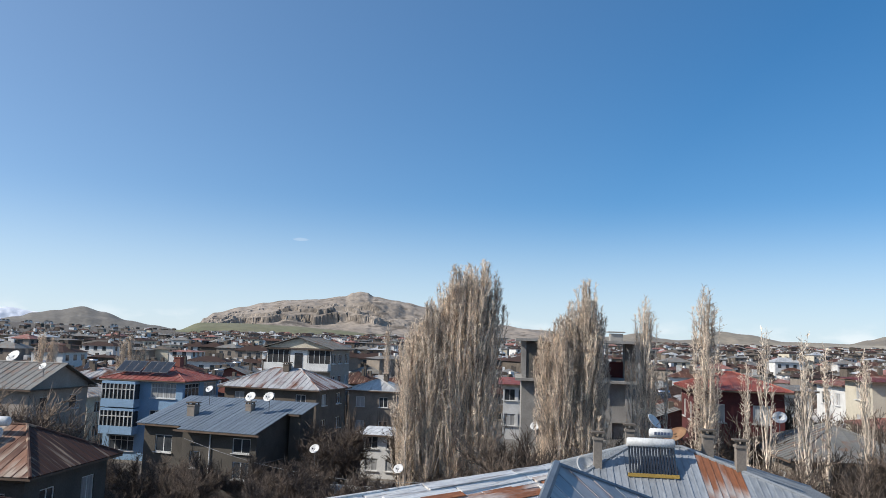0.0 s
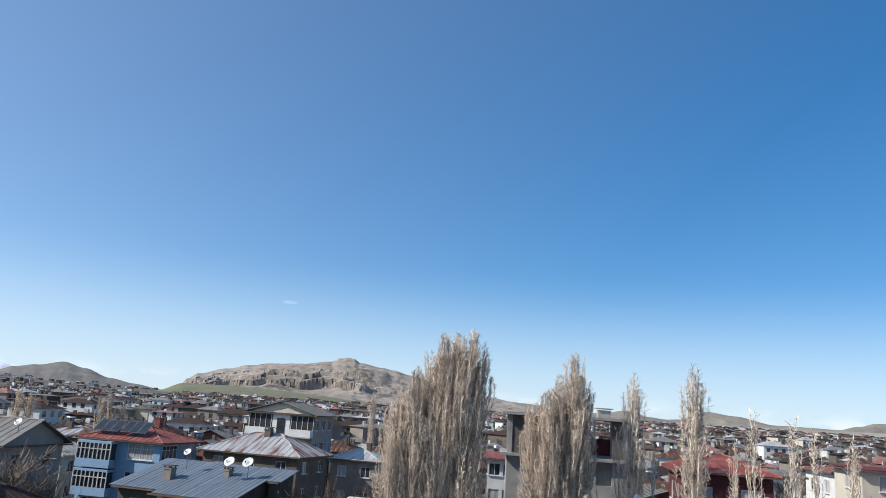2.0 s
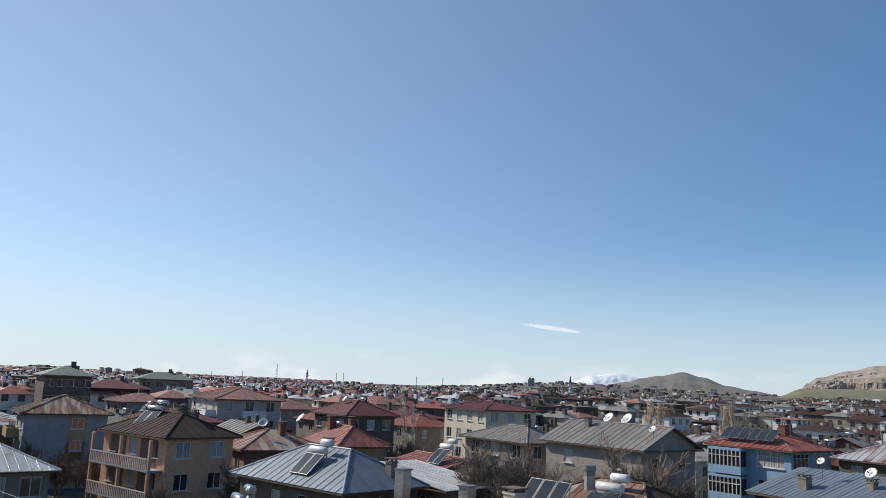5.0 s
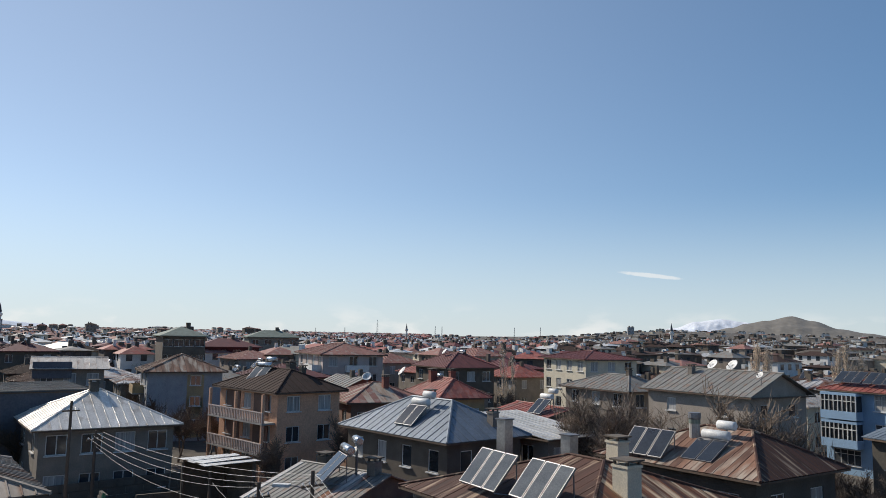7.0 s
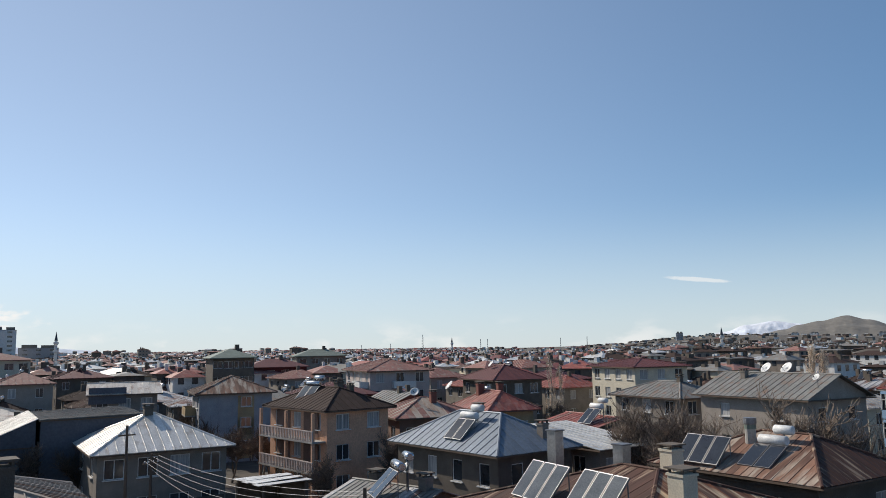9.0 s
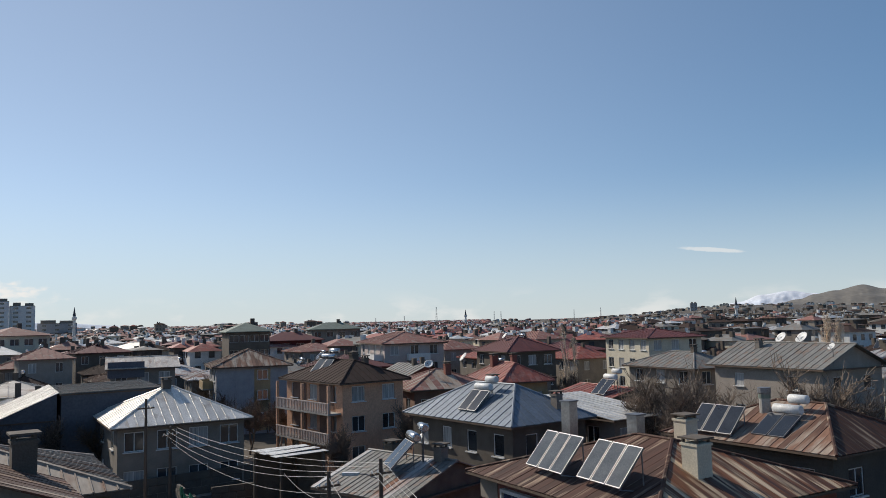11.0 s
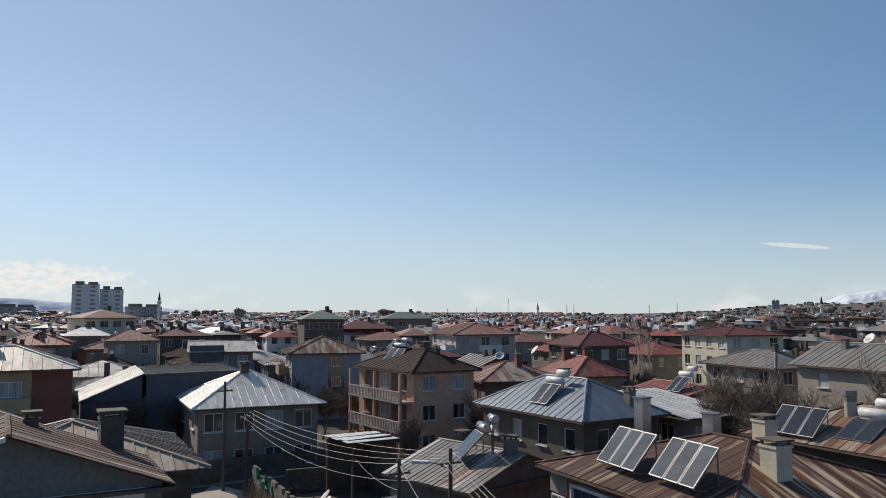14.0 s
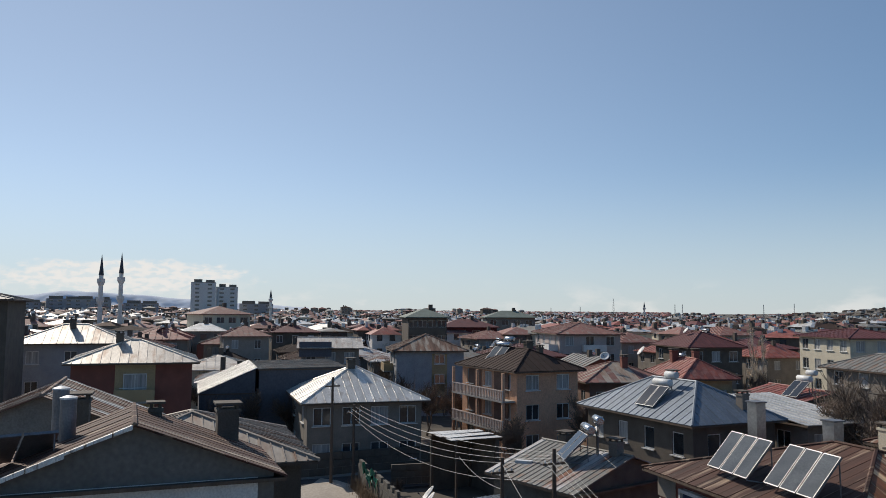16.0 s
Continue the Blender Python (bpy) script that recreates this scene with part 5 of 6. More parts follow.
def town_house(rng, label, wall, roof, lx, ly, ze, rise, storeys, kind):
    root = empty("town_house", Matrix(), label, "house", "houses of the town")
    bm = bmesh.new()
    faces = [((-lx / 2, -ly / 2, 0), (1, 0, 0), lx), ((lx / 2, -ly / 2, 0), (0, 1, 0), ly), ((lx / 2, ly / 2, 0), (-1, 0, 0), lx), ((-lx / 2, ly / 2, 0), (0, -1, 0), ly)]
    st = ze / storeys
    placed = []
    for fi, (o, u, ln) in enumerate(faces):
        ws = []
        k = max(2, int(ln / 3.2))
        for s in range(storeys):
            for i in range(k):
                c = ln * (i + 0.5) / k
                ws.append((c - 0.65, c + 0.65, s * st + 0.9, s * st + 0.9 + min(1.4, st * 0.5)))
        ws = ws if fi < 2 else []
        wall_face(bm, o, u, ln, -1.5, ze, ws)
        placed += [(o, u, w) for w in ws]
    sl, rg = hip_slopes(-lx / 2, lx / 2, -ly / 2, ly / 2, ze, rise, kind, 0.6)
    if kind == "gable_y":
        for y in (-ly / 2, ly / 2):
            bm.faces.new([bm.verts.new(v) for v in ((-lx / 2, y, ze), (lx / 2, y, ze), (0, y, ze + rise - 0.08))])
    part("wall", bm, wall, root)
    bm = bmesh.new()
    for s in sl:
        # one skin of sheets with raised seams, and a turned-down eave
        u = (s[1] - s[0]).normalized()
        n = (s[1] - s[0]).cross(s[2] - s[0]).normalized()
        lo, hi = min(p.dot(u) for p in s), max(p.dot(u) for p in s)
        k = max(1, round((hi - lo) / 1.1))
        w = (hi - lo) / k
        for i in range(k):
            c = clip(list(s), u, lo + w * i, lo + w * (i + 1) - 0.12)
            if len(c) >= 3:
                bm.faces.new([bm.verts.new(p) for p in c])
            c = clip(list(s), u, lo + w * (i + 1) - 0.12, lo + w * (i + 1))
            if len(c) >= 3:
                b = [bm.verts.new(p) for p in c]
                t = [bm.verts.new(p + n * 0.06) for p in c]
                bm.faces.new(t)
                for j in range(len(c)):
                    bm.faces.new((b[j], b[(j + 1) % len(c)], t[(j + 1) % len(c)], t[j]))
        d = Vector((0, 0, 0.14))
        bm.faces.new([bm.verts.new(p) for p in (s[0], s[0] - d, s[1] - d, s[1])])
    bmesh.ops.remove_doubles(bm, verts=bm.verts, dist=0.01)
    part("roof", bm, roof, root)
    for o, u, (s0, s1, a, b) in placed:
        u = Vector(u)
        n = Vector((u.y, -u.x, 0))
        c = Vector(o) + u * (s0 + s1) / 2 - n * 0.09 + Vector((0, 0, (a + b) / 2))
        share("window", town_window(s1 - s0, b - a, rng.choice(("glass", "glass", "glass", "curtain"))), root, m=pose(*c, rz=math.degrees(math.atan2(u.y, u.x))))
    for _ in range(2):
        x, y = rng.uniform(-lx / 4, lx / 4), rng.uniform(-ly / 5, ly / 5)
        part("chimney", boxes((x - 0.3, x + 0.3, y - 0.3, y + 0.3, ze, ze + rise + rng.uniform(0.5, 1.0))), "plaster_dark", root)
    return root


rng = random.Random(11)
KINDS = [("grey rendered house with a red hip roof", "plaster_grey", "red_roof", 10, 9, 8.5, 1.8, 3, "hip_x"), ("cream house with a zinc hip roof", "plaster_cream", "zinc_warm", 11, 9, 6.0, 1.8, 2, "hip_x"),
         ("dark house with a rusty hip roof", "plaster_dark", "rust_dark", 10, 8, 6.0, 1.9, 2, "hip_y"), ("pale house with a faded red roof", "plaster_beige", "faded_roof", 12, 9, 8.7, 1.6, 3, "hip_x"),
         ("brick-red house with a grey sheet roof", "plaster_red", "zinc_grey", 9, 9, 6.2, 1.7, 2, "gable_y"), ("bare block house with a rust-stained zinc roof", "block", "zinc_rust", 10, 9, 5.8, 1.6, 2, "hip_x"),
         ("dark house with a maroon roof", "plaster_dark", "maroon_roof", 12, 10, 8.8, 1.6, 3, "hip_x"), ("grey house with a dark brown roof", "plaster_grey", "brown_roof", 9, 8, 5.8, 1.8, 2, "hip_x")]
TOWN = [town_house(rng, *k) for k in KINDS]
first = set()
count = 0
TOPS = []
for i in range(-16, 14):
    for j in range(-2, 26):
        x, y = i * 12.6 + rng.uniform(-2, 2), j * 13.6 + rng.uniform(-2.5, 2.5)
        x, y = x * math.cos(-0.15) - y * math.sin(-0.15), x * math.sin(-0.15) + y * math.cos(-0.15)
        r, az = math.hypot(x, y), math.degrees(math.atan2(-x, y))
        if not (90 < r < 172 and -36 < az < 102) or any((x - a) ** 2 + (y - b) ** 2 < (c + 4.5) ** 2 for a, b, c in KEEP) or rng.random() < 0.12:
            continue
        if r < 125 and -36 < az < 22 and rng.random() < 0.5:
            continue
        warm = az > 38
        k = rng.choice((0, 0, 3, 3, 6, 2, 1, 1, 4, 5, 7) if warm else (1, 2, 2, 4, 5, 5, 7, 7, 2, 1))
        m = pose(x, y, rise_at(az, r) - 0.2 + rng.uniform(-1.0, 0.5), rz=rng.choice((-8, -8, -12, 82, -5))) @ Matrix.Diagonal((rng.uniform(0.8, 1.05), rng.uniform(0.8, 1.05), rng.uniform(0.9, 1.05), 1))
        if k in first:
            c = copy_thing(TOWN[k], Matrix())
            c.matrix_basis = m
        else:
            first.add(k)
            TOWN[k].matrix_basis = m
        count += 1
        TOPS.append((x, y, m.translation.z + KINDS[k][5] + KINDS[k][6] * 0.45))

# far houses, too many to count: walls with dark window recesses, hipped roofs
MATS = ["plaster_grey", "plaster_cream", "plaster_white", "plaster_dark", "zinc", "zinc_grey", "red_roof", "faded_roof", "rust_dark", "brown_roof", "maroon_roof", "glass"]
vs, fs, mi = [], [], []


def far_house(x, y, z, lx, ly, h, rise, yaw, wm, rm, win):
    c, s = math.cos(yaw), math.sin(yaw)
    T = lambda a, b, d: (x + c * a - s * b, y + s * a + c * b, z + d)
    b = len(vs)
    X, Y = lx / 2, ly / 2
    vs.extend(T(px, py, d) for d in (-2, h) for px, py in ((-X, -Y), (X, -Y), (X, Y), (-X, Y)))
    for f in ((0, 1, 5, 4), (1, 2, 6, 5), (2, 3, 7, 6), (3, 0, 4, 7)):
        fs.append(tuple(b + i for i in f))
        mi.append(wm)
    b = len(vs)
    X, Y = X + 0.5, Y + 0.5
    i = min(X, Y) * 0.9
    vs.extend([T(-X, -Y, h), T(X, -Y, h), T(X, Y, h), T(-X, Y, h), T(-X + i, 0, h + rise), T(X - i, 0, h + rise)])
    for f in ((0, 1, 5, 4), (1, 2, 5), (2, 3, 4, 5), (3, 0, 4), (3, 2, 1, 0)):
        fs.append(tuple(b + k for k in f))
        mi.append(rm)
    if win:
        # chimneys, tanks and sheds on the roof
        for _ in range(3):
            qx, qy, a = rng.uniform(-lx / 3, lx / 3), rng.uniform(-ly / 4, ly / 4), rng.uniform(0.25, 0.6)
            b = len(vs)
            t = h + rise + rng.uniform(0.0, 0.9)
            vs.extend(T(qx + i * a, qy + j * a, d) for d in (h, t) for i, j in ((-1, -1), (1, -1), (1, 1), (-1, 1)))
            k = rng.choice((3, 3, 3, 2, 4))
            for f in ((0, 1, 5, 4), (1, 2, 6, 5), (2, 3, 7, 6), (3, 0, 4, 7), (4, 5, 6, 7)):
                fs.append(tuple(b + q for q in f))
                mi.append(k)
        for zz in np.arange(1.2, h - 1.2, 2.9):
            for face in (0, 1):
                ln = lx if face == 0 else ly
                for q in np.arange(1.6, ln - 1.2, 2.8):
                    b = len(vs)
                    for du, dz in ((-0.6, 0), (0.6, 0), (0.6, 1.3), (-0.6, 1.3)):
                        p = (-lx / 2 + q + du, -ly / 2 - 0.04) if face == 0 else (lx / 2 + 0.04, -ly / 2 + q + du)
                        vs.append(T(p[0], p[1], zz + dz))
                    fs.append((b, b + 1, b + 2, b + 3))
                    mi.append(11)


n = 0
while n < 15000:
    u = rng.random()
    r = math.sqrt(172 ** 2 + u * (2600 ** 2 - 172 ** 2)) if rng.random() < 0.6 else rng.uniform(172, 1100)
    az = rng.uniform(-38, 104)
    if -9 < az < 19 and r > 1600 or (9 < az < 19 and r > 1250):
        continue
    if rng.random() < 0.3 * (fbm(r * math.sin(radians(az)) * 0.004, r * math.cos(radians(az)) * 0.004, 2.0) + 1):
        continue
    if 17 < az < 50 and r > 700 and rng.random() < 0.9:
        continue
    warm = az > 40
    wm = rng.choice((0, 0, 1, 2, 3, 3, 3))
    rm = rng.choice((6, 7, 10, 7, 8, 5, 9, 10, 7, 4, 4, 4) if warm else (4, 5, 5, 8, 9, 9, 7, 8, 3, 5, 9))
    h = rng.choice((5.5, 6, 8.5, 8.5, 5)) + rng.uniform(-0.5, 0.8)
    if 18 < az < 47 and r > 450:
        h = rng.uniform(2.6, 4.6)
    elif not warm and rng.random() < 0.6:
        h = rng.uniform(3.2, 5.2)
    if r > 600 and az > 60 and rng.random() < 0.02:
        h = rng.uniform(11, 15)
    far_house(-r * math.sin(radians(az)), r * math.cos(radians(az)), rise_at(az, r), rng.uniform(6, 11), rng.uniform(6, 9), h, rng.uniform(0.5, 1.8), radians(rng.choice((-8, -8, -14, 82, 0, 30))), wm, rm, r < 800)
    n += 1
# low huts crowded towards the dry hills
for n in range(7000):
    az, r = rng.uniform(-38, 16), 172 + 1500 * rng.random() ** 0.8
    if az > 2 and r > 1400:
        continue
    far_house(-r * math.sin(radians(az)), r * math.cos(radians(az)), rise_at(az, r), rng.uniform(4, 9), rng.uniform(4, 7), rng.uniform(2.6, 4.6), rng.uniform(0.15, 1.0),
              radians(rng.choice((-8, -8, -14, 82, 0, 30))), rng.choice((0, 1, 2, 2, 3, 3, 3)), rng.choice((4, 5, 8, 9, 9, 9, 3, 3, 8, 7)), r < 350)
me = bpy.data.meshes.new("distant_town")
me.from_pydata(vs, [], fs)
for k in MATS:
    me.materials.append(M[k])
me.polygons.foreach_set("material_index", mi)
tagged(new("distant_town", me), "countless low houses spread over the plain", "town", kind="stuff")


# ---------------------------------------------------------------- streets, walls and fences
def sheet(name, pts, z, material, label, thick=0.03):
    bm = bmesh.new()
    t = [bm.verts.new((x, y, z)) for x, y in pts]
    b = [bm.verts.new((x, y, z - thick)) for x, y in pts]
    bm.faces.new(t)
    bm.faces.new(b[::-1])
    for i in range(len(pts)):
        bm.faces.new((t[i], b[i], b[(i + 1) % len(pts)], t[(i + 1) % len(pts)]))
    bmesh.ops.recalc_face_normals(bm, faces=bm.faces)
    return tagged(part(name, bm, material), label, kind="structure")


sheet("road", [(-62.3, 4), (-57.2, 4), (-55.0, 46), (-60.0, 46)], 0.16, "asphalt", "dark asphalt street in front of the houses", 0.2)
sheet("lane", [(-58.3, 13.1), (-53.5, 12.6), (-33.0, 9.6), (-33.0, 15.2), (-45.6, 17.3), (-57.8, 18.35), (-60.4, 17.6), (-61.6, 16.6), (-60.0, 15.6)], 0.18, "lane", "pale worn concrete lane with cracks", 0.2)

BLOCK = {}


def block_wall(a, b, h, label, material="block", ragged=0.3, bl=0.62, bh=0.34, thick=0.22):
    """A yard wall laid in courses of blocks, with an uneven top."""
    a, b = Vector((*a, 0)), Vector((*b, 0))
    d = b - a
    ln = d.length
    root = empty("garden_wall", pose(a.x, a.y, 0, rz=math.degrees(math.atan2(d.y, d.x))), label, "wall", "yard walls")
    part("mortar", boxes((0.02, ln - 0.02, -thick / 2 + 0.02, thick / 2 - 0.02, -0.2, h - bh)), "concrete", root)
    rr = random.Random(int(ln * 100))
    courses = int(h / bh)
    for c in range(courses):
        x = -bl / 2 * (c % 2)
        while x < ln - 0.1:
            x0, x1 = max(0.0, x) + 0.01, min(ln, x + bl) - 0.01
            if x1 - x0 > 0.1 and not (c >= courses - 1 and rr.random() < ragged):
                key = (round(x1 - x0, 2), bh, thick, material)
                if key not in BLOCK:
                    w, hh, t = (x1 - x0) / 2, bh / 2 - 0.01, thick / 2
                    bm = boxes((-w, w, -t, t, -hh, hh))
                    me = bpy.data.meshes.new("wall_block")
                    bm.to_mesh(me)
                    bm.free()
                    me.materials.append(M[material])
                    BLOCK[key] = me
                share("wall_block", BLOCK[key], root, m=pose((x0 + x1) / 2, rr.uniform(-0.012, 0.012), 0.2 + c * bh + bh / 2, rz=rr.uniform(-1, 1)))
            x += bl
    return root


block_wall((-62.9, 27.0), (-62.2, 13.5), 1.9, "rendered yard wall along the street", "plaster_dark", 0.05, 1.4, 0.6)
block_wall((-57.8, 18.65), (-46.0, 17.5), 2.1, "crumbling stone yard wall hung with green plastic", "block", 0.5)
block_wall((-45.7, 17.9), (-42.3, 18.2), 1.9, "grey block yard wall", "concrete", 0.1)
block_wall((-53.4, 12.3), (-44.0, 11.0), 1.2, "low rubble wall beside the lane", "block", 0.5)
block_wall((-41.6, 18.2), (-40.0, 18.0), 1.9, "grey block yard wall", "concrete", 0.15)
block_wall((-57.3, 21.0), (-55.5, 33.0), 1.6, "dark yard wall along the street", "plaster_dark", 0.1, 1.2, 0.5)
block_wall((4.0, 70.3), (9.0, 69.5), 5.6, "pale rubble wall between the yards", "concrete", 0.6)
block_wall((-12.0, 58.0), (-4.0, 57.0), 3.2, "rendered yard wall", "plaster_white", 0.1, 1.2, 0.5)

# post at the wall's corner, plastic sheet and dry weeds
g = empty("gate_post", pose(-41.95, 18.2, 0), "square dark post with a pale cap", "gate post")
part("post", boxes((-0.22, 0.22, -0.22, 0.22, -0.1, 2.3)), "dark", g)
part("post_cap", boxes((-0.3, 0.3, -0.3, 0.3, 2.3, 2.4)), "concrete", g)
rr = random.Random(3)
bm = bmesh.new()
N = 14
grid = [[bm.verts.new((i * 0.34, rr.uniform(-0.22, 0.05), 2.15 - 0.18 * j - abs(rr.gauss(0, 0.12)) * (j + 1) + 0.25 * math.sin(i * 0.9))) for j in range(4)] for i in range(N)]
for i in range(N - 1):
    for j in range(3):
        if rr.random() < 0.72:
            bm.faces.new((grid[i][j], grid[i + 1][j], grid[i + 1][j + 1], grid[i][j + 1]))
bmesh.ops.solidify(bm, geom=bm.faces[:], thickness=0.02)
tagged(part("plastic_sheet", bm, "plastic_green", m=pose(-55.8, 18.3, 0.15, rz=-5.6)), "torn green plastic sheet hung over the yard wall", "plastic sheet")
vs, fs = [], []
for k in range(2600):
    if k % 3:
        x, h = rr.uniform(-58, -45.5), rr.uniform(0.3, 1.5)
        y = 18.62 - 0.0975 * (x + 57.8) - 0.15 - abs(rr.gauss(0, 0.35))
    else:
        x, y, h = rr.uniform(-58, -50), rr.uniform(10.5, 12.6), rr.uniform(0.3, 1.1)
    b = len(vs)
    lx, ly = rr.gauss(0, .25), rr.gauss(0, .25)
    w = rr.uniform(0.012, 0.03)
    vs += [(x - w, y, 0), (x + w, y, 0), (x, y + w, 0), (x + lx, y + ly, h)]
    fs += [(b, b + 1, b + 3), (b + 1, b + 2, b + 3), (b + 2, b, b + 3)]
me = bpy.data.meshes.new("weeds")
me.from_pydata(vs, [], fs)
me.materials.append(M["dry_weed"])
tagged(new("weeds", me), "dry brown weeds along the walls", "weeds", kind="stuff")


# ---------------------------------------------------------------- solar heaters, tanks, dishes
def drum(length, r):
    bm = bmesh.new()
    n = 14
    prof = [(-length / 2, r * 0.72), (-length / 2 + 0.06, r), (length / 2 - 0.06, r), (length / 2, r * 0.72)]
    rings = [[bm.verts.new((x, q * math.cos(2 * math.pi * i / n), q * math.sin(2 * math.pi * i / n))) for i in range(n)] for x, q in prof]
    for a, b in zip(rings, rings[1:]):
        for i in range(n):
            bm.faces.new((a[i], b[i], b[(i + 1) % n], a[(i + 1) % n])).smooth = True
    bm.faces.new(rings[0])
    bm.faces.new(rings[-1][::-1])
    bmesh.ops.recalc_face_normals(bm, faces=bm.faces)
    return bm


def solar_heater(x, y, z, n=2, tank="white_paint", turn=0.0, tilt=42, length=1.95, width=0.95, pane="collector", second=False, tanks=True, label=""):
    """Flat collectors leaning on a stand, facing -y of their own turn; z is the lower edge."""
    root = empty("solar_heater", pose(x, y, z, rz=turn), label or "roof solar water heater with dark collectors and a round tank", "solar heater", "solar heaters")
    t = radians(tilt)
    top = (length * math.cos(t), length * math.sin(t))
    for i in range(n):
        cx = (i - (n - 1) / 2) * (width + 0.07)
        m = pose(cx, 0, 0, rx=tilt)
        c = part("collector", boxes((-width / 2, width / 2, 0, length, -0.09, 0.0)), "steel_dull", root, m=m)
        part("pane", boxes((-width / 2 + 0.045, width / 2 - 0.045, 0.045, length - 0.045, -0.002, 0.008)), pane, c)
    w = n * (width + 0.07) / 2
    for sx in (-w + 0.15, w - 0.15):
        part("leg", rod([(sx, top[0], top[1] - 0.1), (sx, top[0] + 0.05, -0.5)], 0.03, 6), "steel_dull", root)
        part("strut", rod([(sx, 0.1, -0.1), (sx, top[0], -0.3)], 0.025, 6), "steel_dull", root)
    if tanks:
        part("tank", drum(max(1.5, n * width * 0.9), 0.27), tank, root, m=pose(0, top[0] + 0.25, top[1] + 0.22))
        if second:
            part("tank", drum(1.15, 0.25), tank, root, m=pose(0.35, top[0] + 0.75, top[1] + 0.75))
            part("strut", rod([(0.35, top[0] + 0.75, top[1] + 0.5), (0.35, top[0] + 0.75, -0.5)], 0.05, 6), "steel_dull", root)
    return root


def tube_heater(x, y, z, turn=0.0):
    root = empty("solar_heater", pose(x, y, z, rz=turn), "solar water heater with dark glass tubes and two white tanks", "solar heater", "solar heaters")
    for i in range(16):
        s = -0.95 + i * 1.9 / 15
        part("glass_tube", rod([(s, 0, 0.05), (s, 0.95, 1.12)], 0.045, 6), "collector", root)
    part("tank", drum(2.05, 0.22), "white_paint", root, m=pose(0, 1.05, 1.22))
    part("tank", drum(1.0, 0.2), "white_paint", root, m=pose(0.5, 1.6, 1.62))
    for k in range(5):
        part("lettering", boxes((0.2 + k * 0.14, 0.3 + k * 0.14, 1.388, 1.4, 1.56, 1.68)), "blue_pale", root, "faded blue lettering")
    part("rail", boxes((-1.05, 1.05, -0.06, 0.06, -0.06, 0.08)), "ochre", root)
    for s in (-0.9, 0.9):
        part("leg", rod([(s, 1.05, 1.1), (s, 1.1, 0.2)], 0.03, 6), "steel_dull", root)
        part("leg", rod([(s, 0, 0), (s, 0, -0.6)], 0.03, 6), "steel_dull", root)
    part("leg", rod([(0.5, 1.6, 1.5), (0.5, 1.6, 0.3)], 0.05, 6), "steel_dull", root)


def dish_mesh():
    bm = bmesh.new()
    n = 16
    prof = [(0.04, 0.0), (0.2, 0.02), (0.35, 0.065), (0.45, 0.11), (0.45, 0.125), (0.35, 0.085), (0.2, 0.04), (0.04, 0.02)]
    rings = [[bm.verts.new((r * math.cos(2 * math.pi * i / n), r * math.sin(2 * math.pi * i / n), z)) for i in range(n)] for r, z in prof]
    for a, b in zip(rings, rings[1:] + rings[:1]):
        for i in range(n):
            bm.faces.new((a[i], a[(i + 1) % n], b[(i + 1) % n], b[i])).smooth = True
    me = bpy.data.meshes.new("dish")
    bm.to_mesh(me)
    bm.free()
    me.materials.append(M["white_paint"])
    return me


DISH = dish_mesh()


def dish(x, y, z, size=0.9, turn=-20.0, up=40, mast=1.0, rusty=False):
    """A satellite dish on a short mast; turn 0 faces -y."""
    k = size / 0.9
    root = empty("satellite_dish", pose(x, y, z, rz=turn), "white satellite dish on a short mast", "satellite dish", "satellite dishes")
    me = DISH
    if rusty:
        me = DISH.copy()
        me.materials[0] = M["rust_dish"]
        tagged(root, "rust-brown satellite dish behind the water heater")
    share("reflector", me, root, m=pose(0, -0.08, mast, rx=90 - up) @ Matrix.Diagonal((k, k, k, 1)))
    part("mast", rod([(0, 0, -0.4), (0, 0, mast)], 0.03, 6), "steel_dull", root)
    part("arm", rod([(0, -0.1, mast - 0.38 * k), (0, -0.5 * k, mast + 0.12 * k)], 0.015, 5), "steel_dull", root)
    part("receiver", rod([(0, -0.47 * k, mast + 0.08 * k), (0, -0.56 * k, mast + 0.16 * k)], 0.045, 6), "dark", root)


solar_heater(-26.1, 24.8, 6.75, 3, turn=-11, pane="collector_glare", tanks=False, tilt=49, length=1.95, width=0.92, label="three pale solar collectors in steel frames on the rusty roof")
solar_heater(-22.5, 24.4, 6.75, 3, turn=-11, pane="collector_glare", tanks=False, tilt=49, length=1.95, width=0.92, label="three pale solar collectors in steel frames on the rusty roof")
solar_heater(-26.8, 38.3, 6.95, 3, turn=-5, tanks=False, tilt=45, label="three dark solar collectors on the ribbed roof")
solar_heater(-23.5, 38.7, 7.05, 2, turn=-5, tilt=30, second=True, tank="white_paint")
solar_heater(-44.8, 35.2, 7.05, 2, turn=0, tilt=42, second=True)
solar_heater(-69.2, 35.9, 8.75, 2, turn=20, tilt=40, second=True, tank="steel", pane="collector_glare")
solar_heater(-38.9, 24.6, 5.2, 2, turn=-20, tilt=45, second=True, tank="steel")
solar_heater(-51.6, 56.5, 6.2, 2, turn=-10, second=True)
solar_heater(-34.4, 85.9, 9.4, 3, turn=-12, tilt=35, tanks=False, label="row of dark solar panels on the red roof")
solar_heater(-31.2, 85.2, 9.4, 3, turn=-12, tilt=35, tanks=False, label="row of dark solar panels on the red roof")
solar_heater(-27.6, -2.3, 8.85, 2, turn=-75, tilt=35, tanks=False, length=1.7)
tube_heater(9.05, 33.6, 8.25, -8)
unit = None
rh = random.Random(8)
